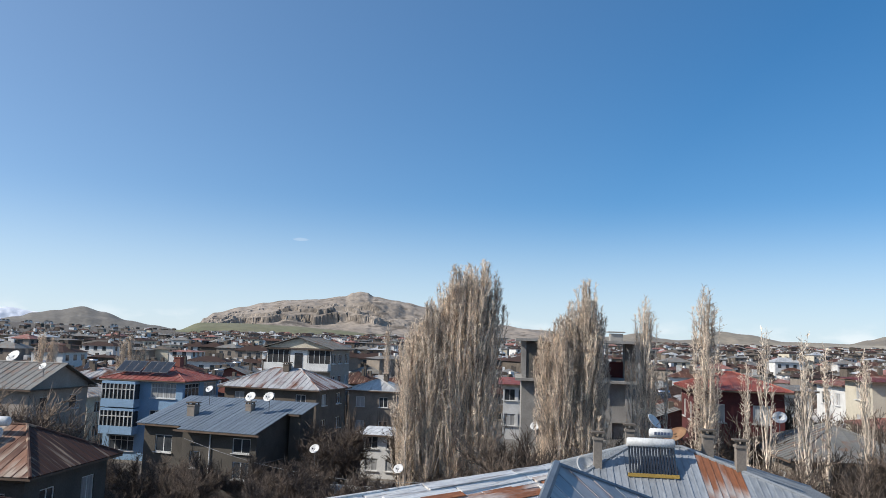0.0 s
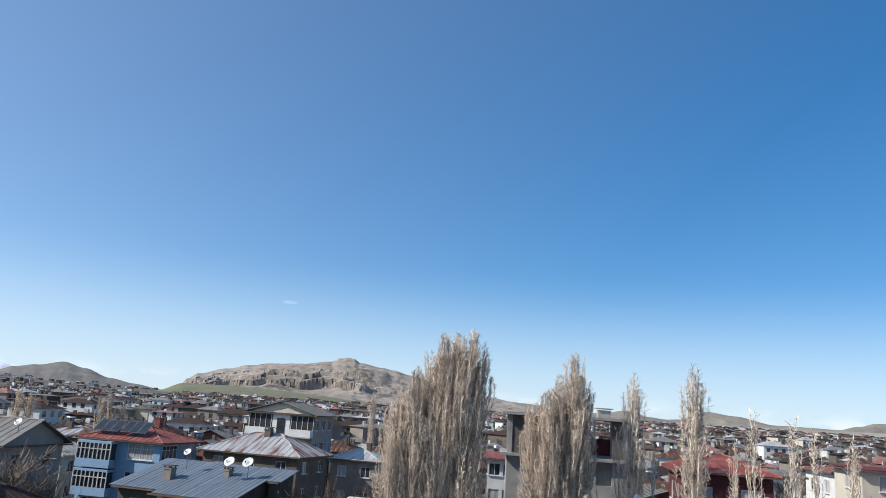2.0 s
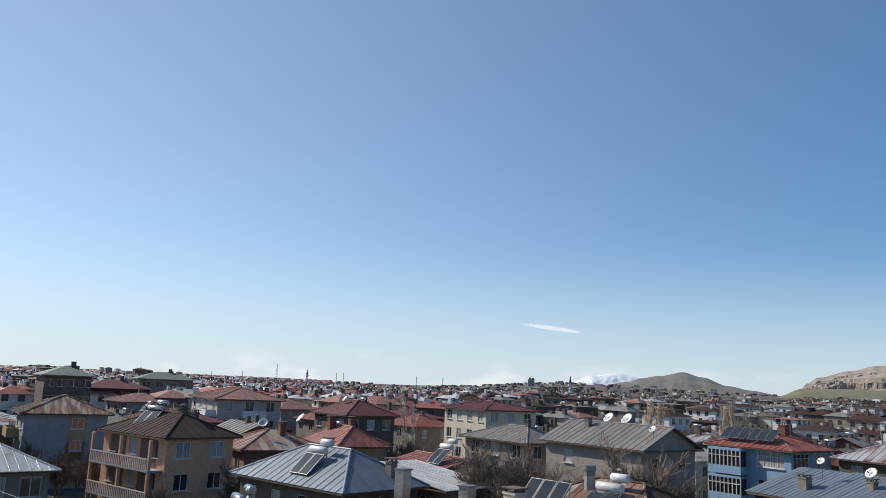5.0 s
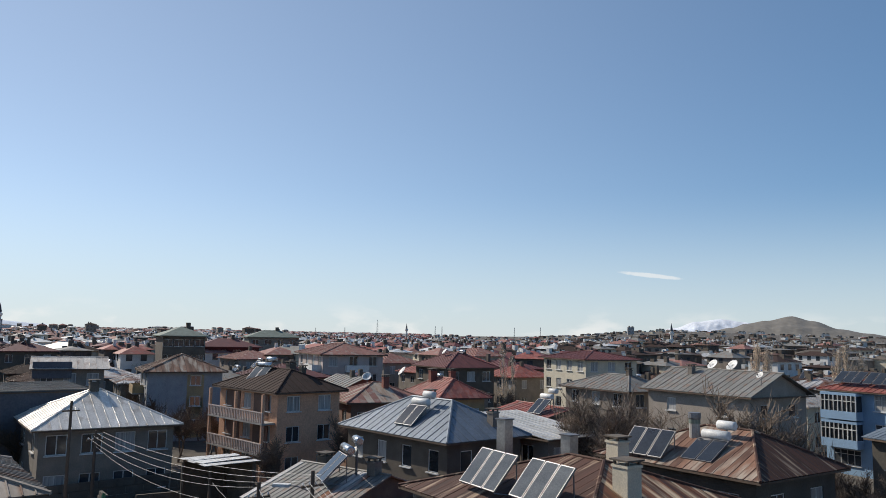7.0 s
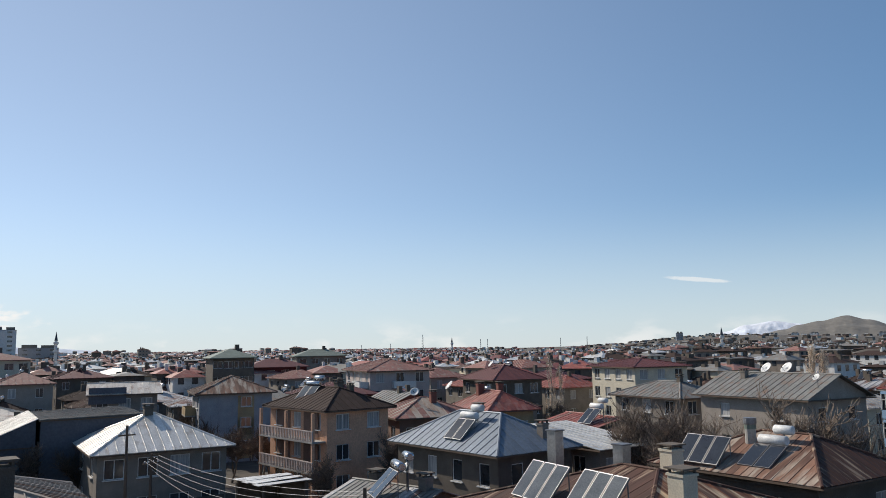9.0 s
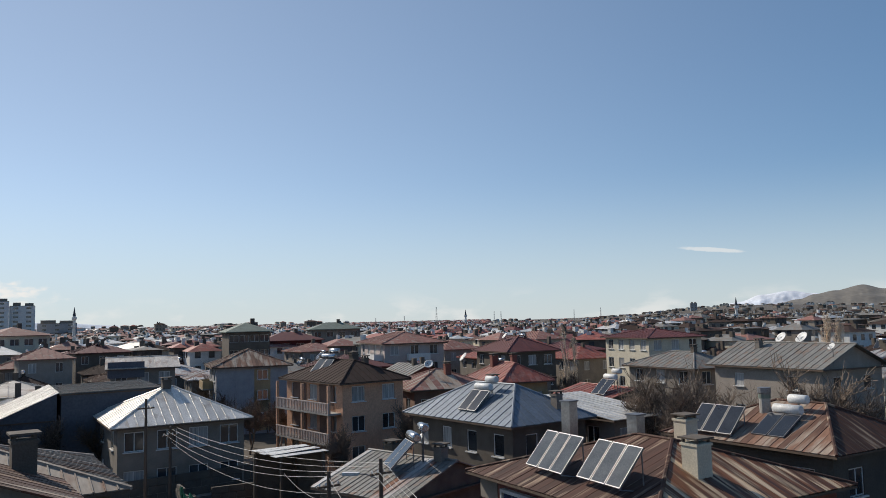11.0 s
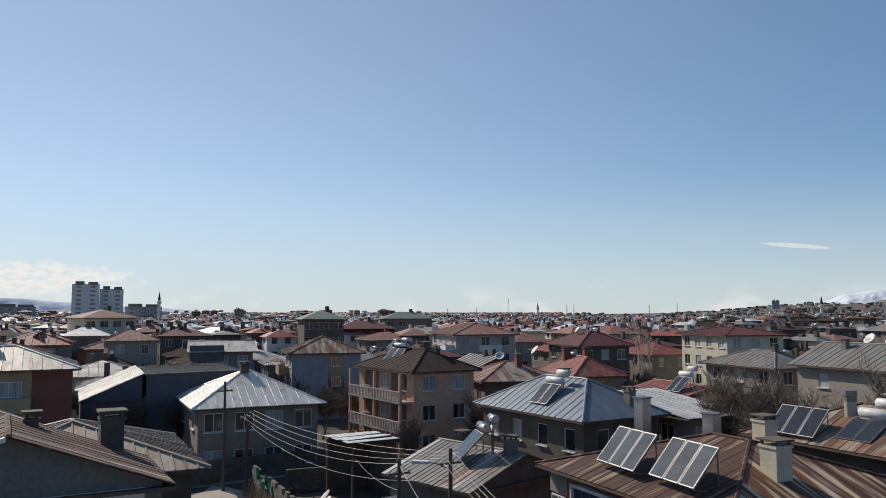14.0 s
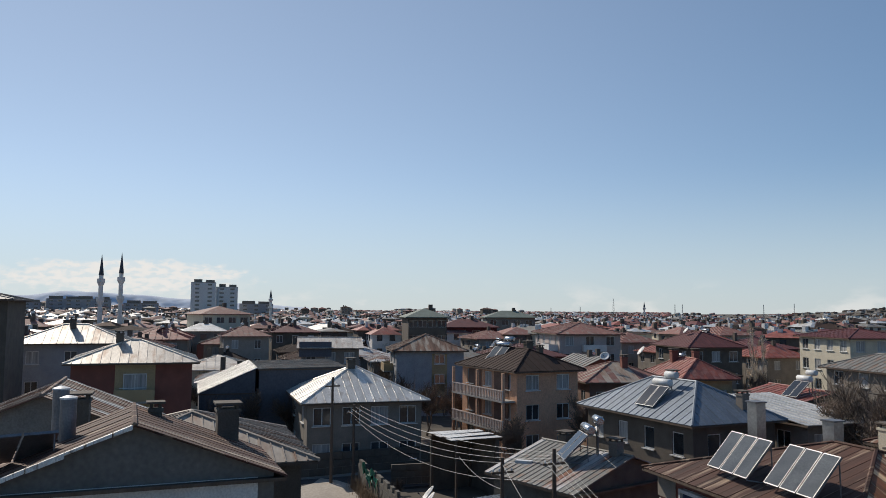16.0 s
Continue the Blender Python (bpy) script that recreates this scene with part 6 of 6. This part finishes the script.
for x, y, z in rh.sample(TOPS, min(36, len(TOPS))):
    if unit is None:
        unit = solar_heater(x, y - 1.5, z, 2, turn=-8, tank="steel")
    else:
        copy_thing(unit, pose(x + rh.uniform(-1.5, 1.5), y - 1.6 + rh.uniform(-0.5, 0.5), z, rz=rh.uniform(-16, 0)))
for x, y, h in ((-28.0, -0.8, 1.75), (-28.6, -1.05, 2.0)):
    t = empty("water_tank", pose(x, y, 9.0), "upright grey hot water tank with a white lid", "water tank", "steel tanks")
    part("tank", lathe([(0.24, 0.25), (0.25, 0.3), (0.25, h - 0.2), (0.24, h - 0.15)], 16), "steel_dull", t)
    part("lid", lathe([(0.27, h - 0.15), (0.27, h - 0.1), (0.08, h - 0.04)], 16), "white_paint", t)
    for k in range(3):
        a = k * 2.1
        part("leg", rod([(0.2 * math.cos(a), 0.2 * math.sin(a), 0.3), (0.26 * math.cos(a), 0.26 * math.sin(a), -0.4)], 0.025, 5), "steel_dull", t)
for x, y, z, h in ((-29.4, 30.0, 8.0, 1.1), (-25.0, 30.0, 8.0, 0.75)):
    t = empty("flue", pose(x, y, z), "square flue wrapped in crumpled foil", "flue", "foil flues")
    part("shaft", boxes((-0.3, 0.3, -0.3, 0.3, -1.0, h)), "foil", t)
    part("flue_cap", boxes((-0.36, 0.36, -0.36, 0.36, h, h + 0.07)), "steel_dull", t)
t = empty("flue", pose(-25.0, 41.2, 7.8), "round grey flue with a green band", "flue", "foil flues")
part("shaft", lathe([(0.3, -0.6), (0.3, 0.9)], 12), "concrete", t)
part("band", lathe([(0.33, 0.9), (0.33, 1.12)], 12), "green_roof", t)
part("flue_cap", lathe([(0.32, 1.12), (0.36, 1.2), (0.36, 1.5)], 12), "steel_dull", t)

for d in [(-16.6, 69.0, 7.3, 0.95), (-15.1, 69.4, 7.3, 1.0), (-21.0, 71.5, 7.7, 0.7), (-42.0, 73.0, 10.0, 1.2), (-39.6, 72.5, 10.0, 1.3), (-9.7, 62.0, 4.0, 0.8), (9.75, 36.6, 9.2, 0.8, 50.0), (6.4, 35.0, 7.9, 1.1, 30.0, 40, 0.4),
          (-43.5, 70, 9.2, 0.9), (-66.5, 47.5, 8.0, 1.0, 40.0), (-38.0, 26.5, 5.6, 0.8), (-46.0, 19.5, 0.9, 1.3), (-44.6, 19.0, 0.9, 1.2), (8.4, 69.8, 5.5, 0.9), (24, 56, 8.0, 1.0), (-66.2, 52.0, 8.5, 1.1),
          (-88, 77, 10, 1.0), (-3.0, 60.0, 3.0, 0.8), (-60.5, 3.0, 2.2, 0.9), (-33.5, 66.0, 9.5, 0.7)]:
    dish(*d)

dish(10.9, 36.4, 8.9, 1.1, -60.0, 55, 0.7, True)

# ---------------------------------------------------------------- poles and wires
POLES = [(-32.3, 20.1, 7.0), (-59.6, 16.9, 8.3), (-60.6, 19.0, 6.0), (-33.6, 18.0, 6.5)]
for x, y, h in POLES:
    p = empty("utility_pole", pose(x, y, 0), "dark wooden utility pole with insulators", "utility pole", "utility poles")
    part("pole", lathe([(0.13, -0.3), (0.12, h * 0.5), (0.09, h)], 8), "wood", p)
    part("crossarm", boxes((-0.05, 0.05, -0.6, 0.6, h - 0.75, h - 0.65)), "wood", p)
    for k in (-0.5, -0.17, 0.17, 0.5):
        part("insulator", lathe([(0.03, 0), (0.05, 0.06), (0.03, 0.14)], 6), "white_paint", p, m=pose(0, k, h - 0.65))
l = empty("street_lamp", pose(-32.3, 20.1, 6.0), "grey street lamp head on a bent arm", "street lamp")
part("arm", rod([(0, 0, 0), (-0.5, -0.5, 0.25), (-0.9, -0.9, 0.3)], 0.03, 6), "steel_dull", l)
part("lamp_head", boxes((-0.16, 0.16, -0.4, 0.4, -0.07, 0.07)), "white_paint", l, m=pose(-1.05, -1.05, 0.28, rz=-45))


def wire(p, q, sag, r=0.011):
    p, q = Vector(p), Vector(q)
    bm = bmesh.new()
    pts = [p.lerp(q, i / 14) - Vector((0, 0, sag * 4 * (i / 14) * (1 - i / 14))) for i in range(15)]
    side = (q - p).cross(Vector((0, 0, 1))).normalized() * r
    up = Vector((0, 0, r))
    rings = [[bm.verts.new(c + d) for d in (side, up, -side, -up)] for c in pts]
    for a, b in zip(rings, rings[1:]):
        for k in range(4):
            bm.faces.new((a[k], a[(k + 1) % 4], b[(k + 1) % 4], b[k]))
    tagged(part("wire", bm, "wire"), "slack overhead wire between the poles", "wire", "overhead wires")


for i, k in enumerate((-0.5, -0.17, 0.17, 0.5)):
    wire((-32.3, 20.1 + k, 6.45 + 0.1 * i), (-60.6, 19.0 + k, 5.5 + 0.12 * i), 1.3 - 0.2 * i)
    wire((-32.3, 20.1 + k, 6.45), (-14.5, 15.6 + k * 1.2, 5.1 + 0.22 * i), 0.5 + 0.1 * i)
wire((-32.3, 20.1, 5.6), (-60.6, 19.0, 4.9), 1.5)
wire((-33.6, 18.0, 6.2), (-18.0, 14.0, 4.2), 0.5)
wire((-46.0, 21.5, 4.2), (-33.6, 18.0, 5.0), 0.3)
wire((-12.0, 60.0, 3.8), (-2.0, 57.0, 2.2), 0.5, 0.015)
wire((-20.0, 62.0, 5.5), (3.0, 56.0, 4.2), 1.4, 0.015)


# ---------------------------------------------------------------- balconies and window bays
def balcony(root, x0, x1, y0, y1, z, material, label="", h=0.95, rail=True):
    b = part("balcony", boxes((x0, x1, y0, y1, z - 0.16, z)), "concrete", root, label)
    t = 0.1
    part("parapet", boxes((x0, x1, y0, y0 + t, z, z + h)), material, b)
    part("parapet", boxes((x0, x0 + t, y0 + t, y1, z, z + h)), material, b)
    part("parapet", boxes((x1 - t, x1, y0 + t, y1, z, z + h)), material, b)


HOUSES = [o for o in scene.objects if o.parent is None and o.name.startswith("house")]


def find(word):
    return next(o for o in HOUSES if word in o["label"])


b = find("peach rendered")

for z in (2.7, 5.4):
    bal = part("balcony", boxes((-11.2, -0.9, -0.75, 0.6, z - 0.16, z)), "concrete", b)
    part("rail", boxes((-11.2, -0.9, -0.74, -0.62, z + 0.86, z + 0.95)), "plaster_pink", bal)
    for k in range(34):
        x = -11.1 + k * 0.305
        part("baluster", boxes((x, x + 0.1, -0.73, -0.65, z, z + 0.86)), "plaster_pink", bal)
for x in (-11.1, -6.0, -1.1):
    part("post", boxes((x - 0.12, x + 0.12, -0.7, -0.45, 0, 7.9)), "plaster_peach", b)
# flat brown panels on the wall, painted as the shaded loggia recesses
for x in (-8.6, -3.4):
    part("opening", boxes((x - 1.3, x + 1.3, 0.54, 0.59, 5.6, 7.8), (x - 1.3, x + 1.3, 0.54, 0.59, 2.9, 5.0)), "plaster_brown", b)
b = find("tall cream")
for x in (-10.2, -3.9):
    balcony(b, x, x + 3.4, -0.6, 0.6, 9.2, "plaster_white")
    balcony(b, x, x + 3.4, -0.6, 0.6, 6.1, "plaster_white")
    # flat dark panel in place of the balcony recess's shade
    part("opening", boxes((x, x + 3.4, 0.5, 0.58, 9.25, 11.9)), "dark", b)
    for k in range(5):
        part("mullion", boxes((x + k * 0.82, x + k * 0.82 + 0.07, 0.44, 0.5, 10.15, 11.9)), "frame", b)
bm = bmesh.new()
vv = [bm.verts.new(v) for y in (0.52, 0.59) for v in ((-10.3, y, 12.25), (-0.7, y, 12.25), (-5.5, y, 13.6))]
for f in ((0, 1, 2), (5, 4, 3), (0, 3, 4, 1), (1, 4, 5, 2), (2, 5, 3, 0)):
    bm.faces.new([vv[k] for k in f])
part("pediment", bm, "plaster_cream", b, "cream painted gable panel")
part("wall_panel", boxes((-6.7, -4.1, 0.5, 0.58, 6.2, 12.1)), "plaster_white", b)
part("door", boxes((-6.0, -4.8, 0.44, 0.5, 9.3, 11.5)), "glass", b)
b = find("pale patched sheet roof")
part("parapet", boxes((-0.58, -0.3, 0.3, 4.4, 7.6, 9.5)), "plaster_navy", b, "dark slate upper wall")
b = find("slate-blue")
for z in (2.0, 4.8, 7.3):
    fr, pn, si = window_meshes(1.3, 1.2, "glass")
    w = share("window", fr, b, m=pose(-0.53, 6.2, z, rz=90))
    share("pane", pn, w)
    share("window_sill", si, w)
b = find("blue house")
for z in (2.9, 5.75):
    bay = part("glazed_bay", boxes((-9.6, -5.6, -0.55, 0.6, z - 0.1, z + 0.75), (-9.6, -5.6, -0.55, 0.6, z + 2.35, z + 2.6)), "plaster_blue", b, "glazed balcony with white mullions")
    part("pane", boxes((-9.5, -5.7, -0.46, 0.55, z + 0.75, z + 2.35)), "glass", bay)
    for k in range(9):
        x = -9.58 + k * 3.92 / 8
        part("mullion", boxes((x - 0.04, x + 0.04, -0.56, -0.44, z + 0.75, z + 2.35)), "frame", bay)
    part("mullion", boxes((-9.6, -5.6, -0.57, -0.45, z + 1.75, z + 1.83)), "frame", bay)
b = find("pale pink-grey apartment")
for z in (2.6, 5.2, 7.8):
    balcony(b, -5.6, -1.4, -0.8, 0.6, z, "plaster_white")
    balcony(b, -1.2 + 0.3, 0.5, 4.0, 7.4, z, "plaster_white")
b = find("slate-blue")
for z in (2.8, 5.6):
    balcony(b, -8.4, -4.0, -0.7, 0.6, z, "plaster_yellow")
    part("wall_band", boxes((-0.598, -0.57, 5.2, 7.2, z - 2.4, z + 2.4)), "plaster_yellow", b)
b = find("red and yellow")
part("wall_panel", boxes((-0.598, -0.55, 3.9, 7.0, 0.2, 8.9)), "plaster_yellow", b)
for z in (3.0, 6.0):
    balcony(b, -0.62, 0.35, 3.9, 7.0, z, "plaster_yellow")
for z in (4.5, 7.5):
    fr, pn, si = window_meshes(1.8, 1.4, "curtain")
    w = share("window", fr, b, m=pose(-0.5, 5.45, z, rz=90))
    share("pane", pn, w)
    share("window_sill", si, w)
b = find("brick-red rendered")
# the -y wall: a wide window behind a blue curtain, two plain windows under pale panels
cur = part("glazed_bay", boxes((-10.4, -6.9, 0.30, 0.6, 2.6, 2.8), (-10.4, -6.9, 0.30, 0.6, 5.35, 5.5), (-10.4, -10.28, 0.3, 0.6, 2.8, 5.35), (-7.02, -6.9, 0.3, 0.6, 2.8, 5.35)), "frame", b, "wide bay window behind dark blue curtains")
part("curtain", boxes((-10.25, -7.05, 0.44, 0.5, 2.82, 5.33)), "blue_cloth", cur)
for k in range(6):
    x = -10.2 + k * 0.62
    part("curtain_fold", boxes((x, x + 0.07, 0.40, 0.46, 2.82, 5.33)), "blue_pale", cur)
for x in (-11.75, -4.4):
    fr, pn, si = window_meshes(1.2, 1.5, "glass")
    w = share("window", fr, b, m=pose(x, 0.55, 3.9))
    share("pane", pn, w)
    share("window_sill", si, w)
    part("wall_panel", boxes((x - 0.75, x + 0.75, 0.55, 0.585, 4.75, 5.75)), "plaster_grey", b)
    part("wall_panel", boxes((x - 0.75, x + 0.75, 0.55, 0.585, 0.8, 2.95)), "plaster_white", b)
part("wall_panel", boxes((-0.585, -0.55, 1.2, 8.2, 2.4, 5.8)), "plaster_yellow", b)
b = find("grey gabled house with rust")
part("white_base", boxes((-0.34, -0.318, 0.36, 8.15, -0.2, 8.3)), "plaster_white", b, "white painted lower wall")

rr = random.Random(12)
for side in (-1, 1):
    y = 0.0
    while y < 4.4:
        ln = rr.uniform(0.5, 1.3)
        y1 = min(4.45, y + ln)
        z = lambda q: 10.1 - (4.5 - q) * 0.389
        w = rr.uniform(0.1, 0.2) if side < 0 else rr.uniform(0.04, 0.08)
        bm = bmesh.new()
        lo = [(4.5 + side * (4.5 - q), z(q)) for q in (y, y1)]
        vv = [bm.verts.new((x, q, h + d)) for x in (-0.12, 0.05) for (q, h), d in zip(lo + lo[::-1], (0.03, 0.03, 0.03 - w, 0.03 - w * rr.uniform(0.6, 1.2)))]
        for f in ((0, 1, 2, 3), (7, 6, 5, 4), (0, 4, 5, 1), (1, 5, 6, 2), (2, 6, 7, 3), (3, 7, 4, 0)):
            bm.faces.new([vv[k] for k in f])
        bmesh.ops.recalc_face_normals(bm, faces=bm.faces)
        part("verge_strip", bm, "white_rust" if side < 0 else "rust_dark", b, "flaking white verge strip" if side < 0 else "")
        y = y1 + rr.uniform(0.0, 0.06)

# ---------------------------------------------------------------- landmarks further off
def place(az, r, z=0.0, turn=0.0):
    return pose(-r * math.sin(radians(az)), r * math.cos(radians(az)), z, rz=az + turn)


def minaret(az, r, h, rad, label="slender white minaret with two balconies and a dark pointed cap"):
    t = empty("minaret", place(az, r), label, "minaret", "minarets")
    part("shaft", lathe([(rad * 1.35, -1), (rad * 1.3, h * 0.22), (rad, h * 0.25), (rad * 0.95, h * 0.80)], 12), "plaster_white", t)
    for k in (0.52, 0.70):
        part("balcony", lathe([(rad, h * k), (rad * 1.7, h * k + 0.9), (rad * 1.7, h * k + 1.9), (rad * 1.5, h * k + 1.9)], 12), "plaster_white", t)
    part("cap", lathe([(rad * 1.15, h * 0.80), (rad * 0.9, h * 0.84), (rad * 0.06, h)], 12), "slate", t)


minaret(90.0, 230, 28.2, 0.6)
minaret(88.75, 236, 29.3, 0.6)
minaret(78.7, 520, 27.0, 0.85, "far slender minaret with a pointed cap")
minaret(32.7, 450, 22.5, 0.8, "white minaret beside a small domed mosque")
minaret(51.7, 700, 23.0, 0.8, "far slender minaret with a pointed cap")
t = empty("mosque", place(32.4, 452), "small white mosque with a dome", "mosque")
part("wall", boxes((-7, 7, -7, 7, -1, 7.5)), "plaster_white", t)
part("dome", lathe([(5.5, 7.4), (5.5, 8.3), (5.1, 9.6), (4.0, 11.2), (2.3, 12.3), (0.2, 12.8)], 20), "zinc_grey", t)


def mast(az, r, h, w):
    t = empty("lattice_mast", place(az, r), "thin steel lattice mast", "mast", "lattice masts")
    for i in (-1, 1):
        for j in (-1, 1):
            part("leg", rod([(i * w, j * w, -1), (i * w * 0.25, j * w * 0.25, h)], 0.14, 4), "steel_dull", t)
    bm = bmesh.new()
    for k in range(10):
        f, g = k / 10, (k + 1) / 10
        a, b = w * (1 - 0.75 * f), w * (1 - 0.75 * g)
        tube(bm, (-a, -a, h * f), (b, -b, h * g), 0.1, 0.1, 4)
        tube(bm, (a, -a, h * f), (-b, -b, h * g), 0.1, 0.1, 4)
    part("bracing", bm, "steel_dull", t)


mast(53.84, 800, 27.5, 1.3)
for az, h in ((56.2, 19), (49.6, 22), (49.1, 22), (43.8, 22), (41.9, 23), (58.3, 18)):
    mast(az, 800, h, 0.7)


def apartment(az, r, w, d, storeys, wall, roof, label, turn=0, cols=6, top=True, st=3.0, z=0.0):
    t = empty("apartment_building", place(az, r, z, turn), label, "apartment building", "far apartment buildings")
    h = storeys * st
    half = 0.9
    if r >= 600:
        cols, half = max(2, cols // 2), 1.5
    bm = bmesh.new()
    put = []
    for o, u, ln, k in (((-w / 2, -d / 2, 0), (1, 0, 0), w, cols), ((w / 2, -d / 2, 0), (0, 1, 0), d, max(2, int(cols * d / w))), ((w / 2, d / 2, 0), (-1, 0, 0), w, 0), ((-w / 2, d / 2, 0), (0, -1, 0), d, 0)):
        ws = [(ln * (i + 0.5) / k - half, ln * (i + 0.5) / k + half, s * st + 0.9, s * st + 2.3) for s in range(storeys) for i in range(k)]
        wall_face(bm, o, u, ln, -2, h, ws, 0.3)
        put += [(o, u, q) for q in ws]
    part("wall", bm, wall, t)
    for o, u, (s0, s1, a, b) in put:
        u = Vector(u)
        n = Vector((u.y, -u.x, 0))
        c = Vector(o) + u * (s0 + s1) / 2 - n * 0.2 + Vector((0, 0, (a + b) / 2))
        share("window", town_window(s1 - s0, b - a, "glass"), t, m=pose(*c, rz=math.degrees(math.atan2(u.y, u.x))))
    if top:
        bm = bmesh.new()
        for q in hip_slopes(-w / 2, w / 2, -d / 2, d / 2, h, 1.8, "hip_x" if w > d else "hip_y", 0.7)[0]:
            bm.faces.new([bm.verts.new(p) for p in q])
        box(bm, -w / 2 - 0.7, w / 2 + 0.7, -d / 2 - 0.7, d / 2 + 0.7, h - 0.15, h - 0.02)
        part("roof", bm, roof, t)
        part("chimney", boxes((1.0, 1.8, -0.4, 0.4, h, h + 2.6)), "plaster_dark", t)
    else:
        part("roof", boxes((-w / 2, w / 2, -d / 2, d / 2, h, h + 0.4), (-w / 2 + 2, -1, -d / 4, d / 4, h + 0.4, h + 2.6), (1.5, w / 2 - 1, -d / 4, d / 4, h + 0.4, h + 2.2)), roof, t)
    return t


apartment(83.35, 600, 17.5, 16, 11, "plaster_white", "plaster_grey", "tall grey apartment tower with a flat roof", 0, 5, False)
apartment(81.75, 606, 15.5, 16, 10, "plaster_white", "plaster_grey", "tall grey apartment tower with a flat roof", 0, 5, False)
apartment(82.3, 190, 11, 12, 4, "plaster_cream", "faded_roof", "cream apartment house with a red hip roof", 18, 4, z=0.5)
apartment(79.7, 640, 26, 14, 6, "plaster_slate", "plaster_grey", "grey apartment block with a flat roof", 0, 7, False)
for az, k in ((94.6, 6), (92.2, 7), (90.4, 7), (87.4, 6)):
    apartment(az, 700, 26, 14, k, "plaster_slate", "plaster_grey", "long grey apartment block far off", rng.uniform(-10, 10), 8, False)
apartment(67.6, 165, 8, 9, 4, "plaster_dark", "green_roof", "dark house with a green hip roof", 10, 4, z=0.3)
apartment(61.4, 215, 13, 9, 4, "plaster_grey", "green_roof", "grey house with a green hip roof", 10, 4)
apartment(64.5, 185, 13, 9, 3, "plaster_darkred", "maroon_roof", "dark red house with a maroon roof", 10, 4, z=0.9)
apartment(35.5, 1500, 12, 12, 5, "plaster_slate", "plaster_grey", "dark apartment block on the rising plain", 5, 4, False, z=rise_at(35.4, 1500) - 2)
for k in range(16):
    az = rng.uniform(19.5, 38)
    apartment(az, rng.uniform(1700, 2500), rng.uniform(12, 18), 12, rng.choice((2, 3, 3)), rng.choice(("plaster_white", "plaster_white", "plaster_cream")), "zinc_grey", "pale apartment block on the plain's far edge", rng.uniform(-20, 20), 2, False,
              z=rise_at(az, 1700) - 1)

# bare trees between the houses of the town
rng = random.Random(21)
for i in range(70):
    az, r = rng.uniform(-34, 100), rng.uniform(85, 210)
    x, y = -r * math.sin(radians(az)), r * math.cos(radians(az))
    if any((x - a) ** 2 + (y - b) ** 2 < (c - 2) ** 2 for a, b, c in KEEP):
        continue
    plant(BARE[i % 4], x, y, rng.uniform(0.8, 1.5))
for az, r, h in ((26.5, 140, 13), (27.2, 142, 14), (21.7, 150, 14), (22.3, 148, 13), (21.0, 150, 12), (43.9, 120, 11), (44.6, 121, 12)):
    plant(POP[2] if r > 130 else THIN, -r * math.sin(radians(az)), r * math.cos(radians(az)), h / (18.0 if r > 130 else 14.5), sxy=1.3)

# tangles of bare twigs over the town's yards, too many to count
rng = random.Random(33)
vs, fs = [], []
n = 0
while n < 5200:
    az, r = rng.uniform(-38, 104), rng.uniform(84, 300) if n < 2200 else rng.uniform(250, 1100)
    x, y = -r * math.sin(radians(az)), r * math.cos(radians(az))
    if r < 300 and (any((x - a) ** 2 + (y - b) ** 2 < (c - 1.5) ** 2 for a, b, c in KEEP) or any((x - a) ** 2 + (y - b) ** 2 < 36 for a, b, _ in TOPS)):
        n += 1
        continue
    z = rise_at(az, r)
    h = rng.uniform(3.0, 7.5)
    sp = h * rng.uniform(0.18, 0.34)
    w = 0.035 + r * 0.00016
    for _ in range(22):
        a = rng.uniform(0, 2 * math.pi)
        o = rng.random() ** 0.6 * sp
        f = rng.uniform(0.1, 0.6)
        p = Vector((x + math.cos(a) * o * f, y + math.sin(a) * o * f, z + h * f * 0.7))
        q = Vector((x + math.cos(a) * o, y + math.sin(a) * o, z + h * min(1.0, f + rng.uniform(0.25, 0.5))))
        t = rng.uniform(0, math.pi)
        d = Vector((math.cos(t) * w, math.sin(t) * w, 0))
        b = len(vs)
        vs += [p - d, p + d, q]
        fs.append((b, b + 1, b + 2))
    n += 1
me = bpy.data.meshes.new("bare_shrubs")
me.from_pydata(vs, [], fs)
me.materials.append(M["twig_dark"])
tagged(new("bare_shrubs", me), "dark bare shrubs and small trees in the town's yards", "shrubs", kind="stuff")
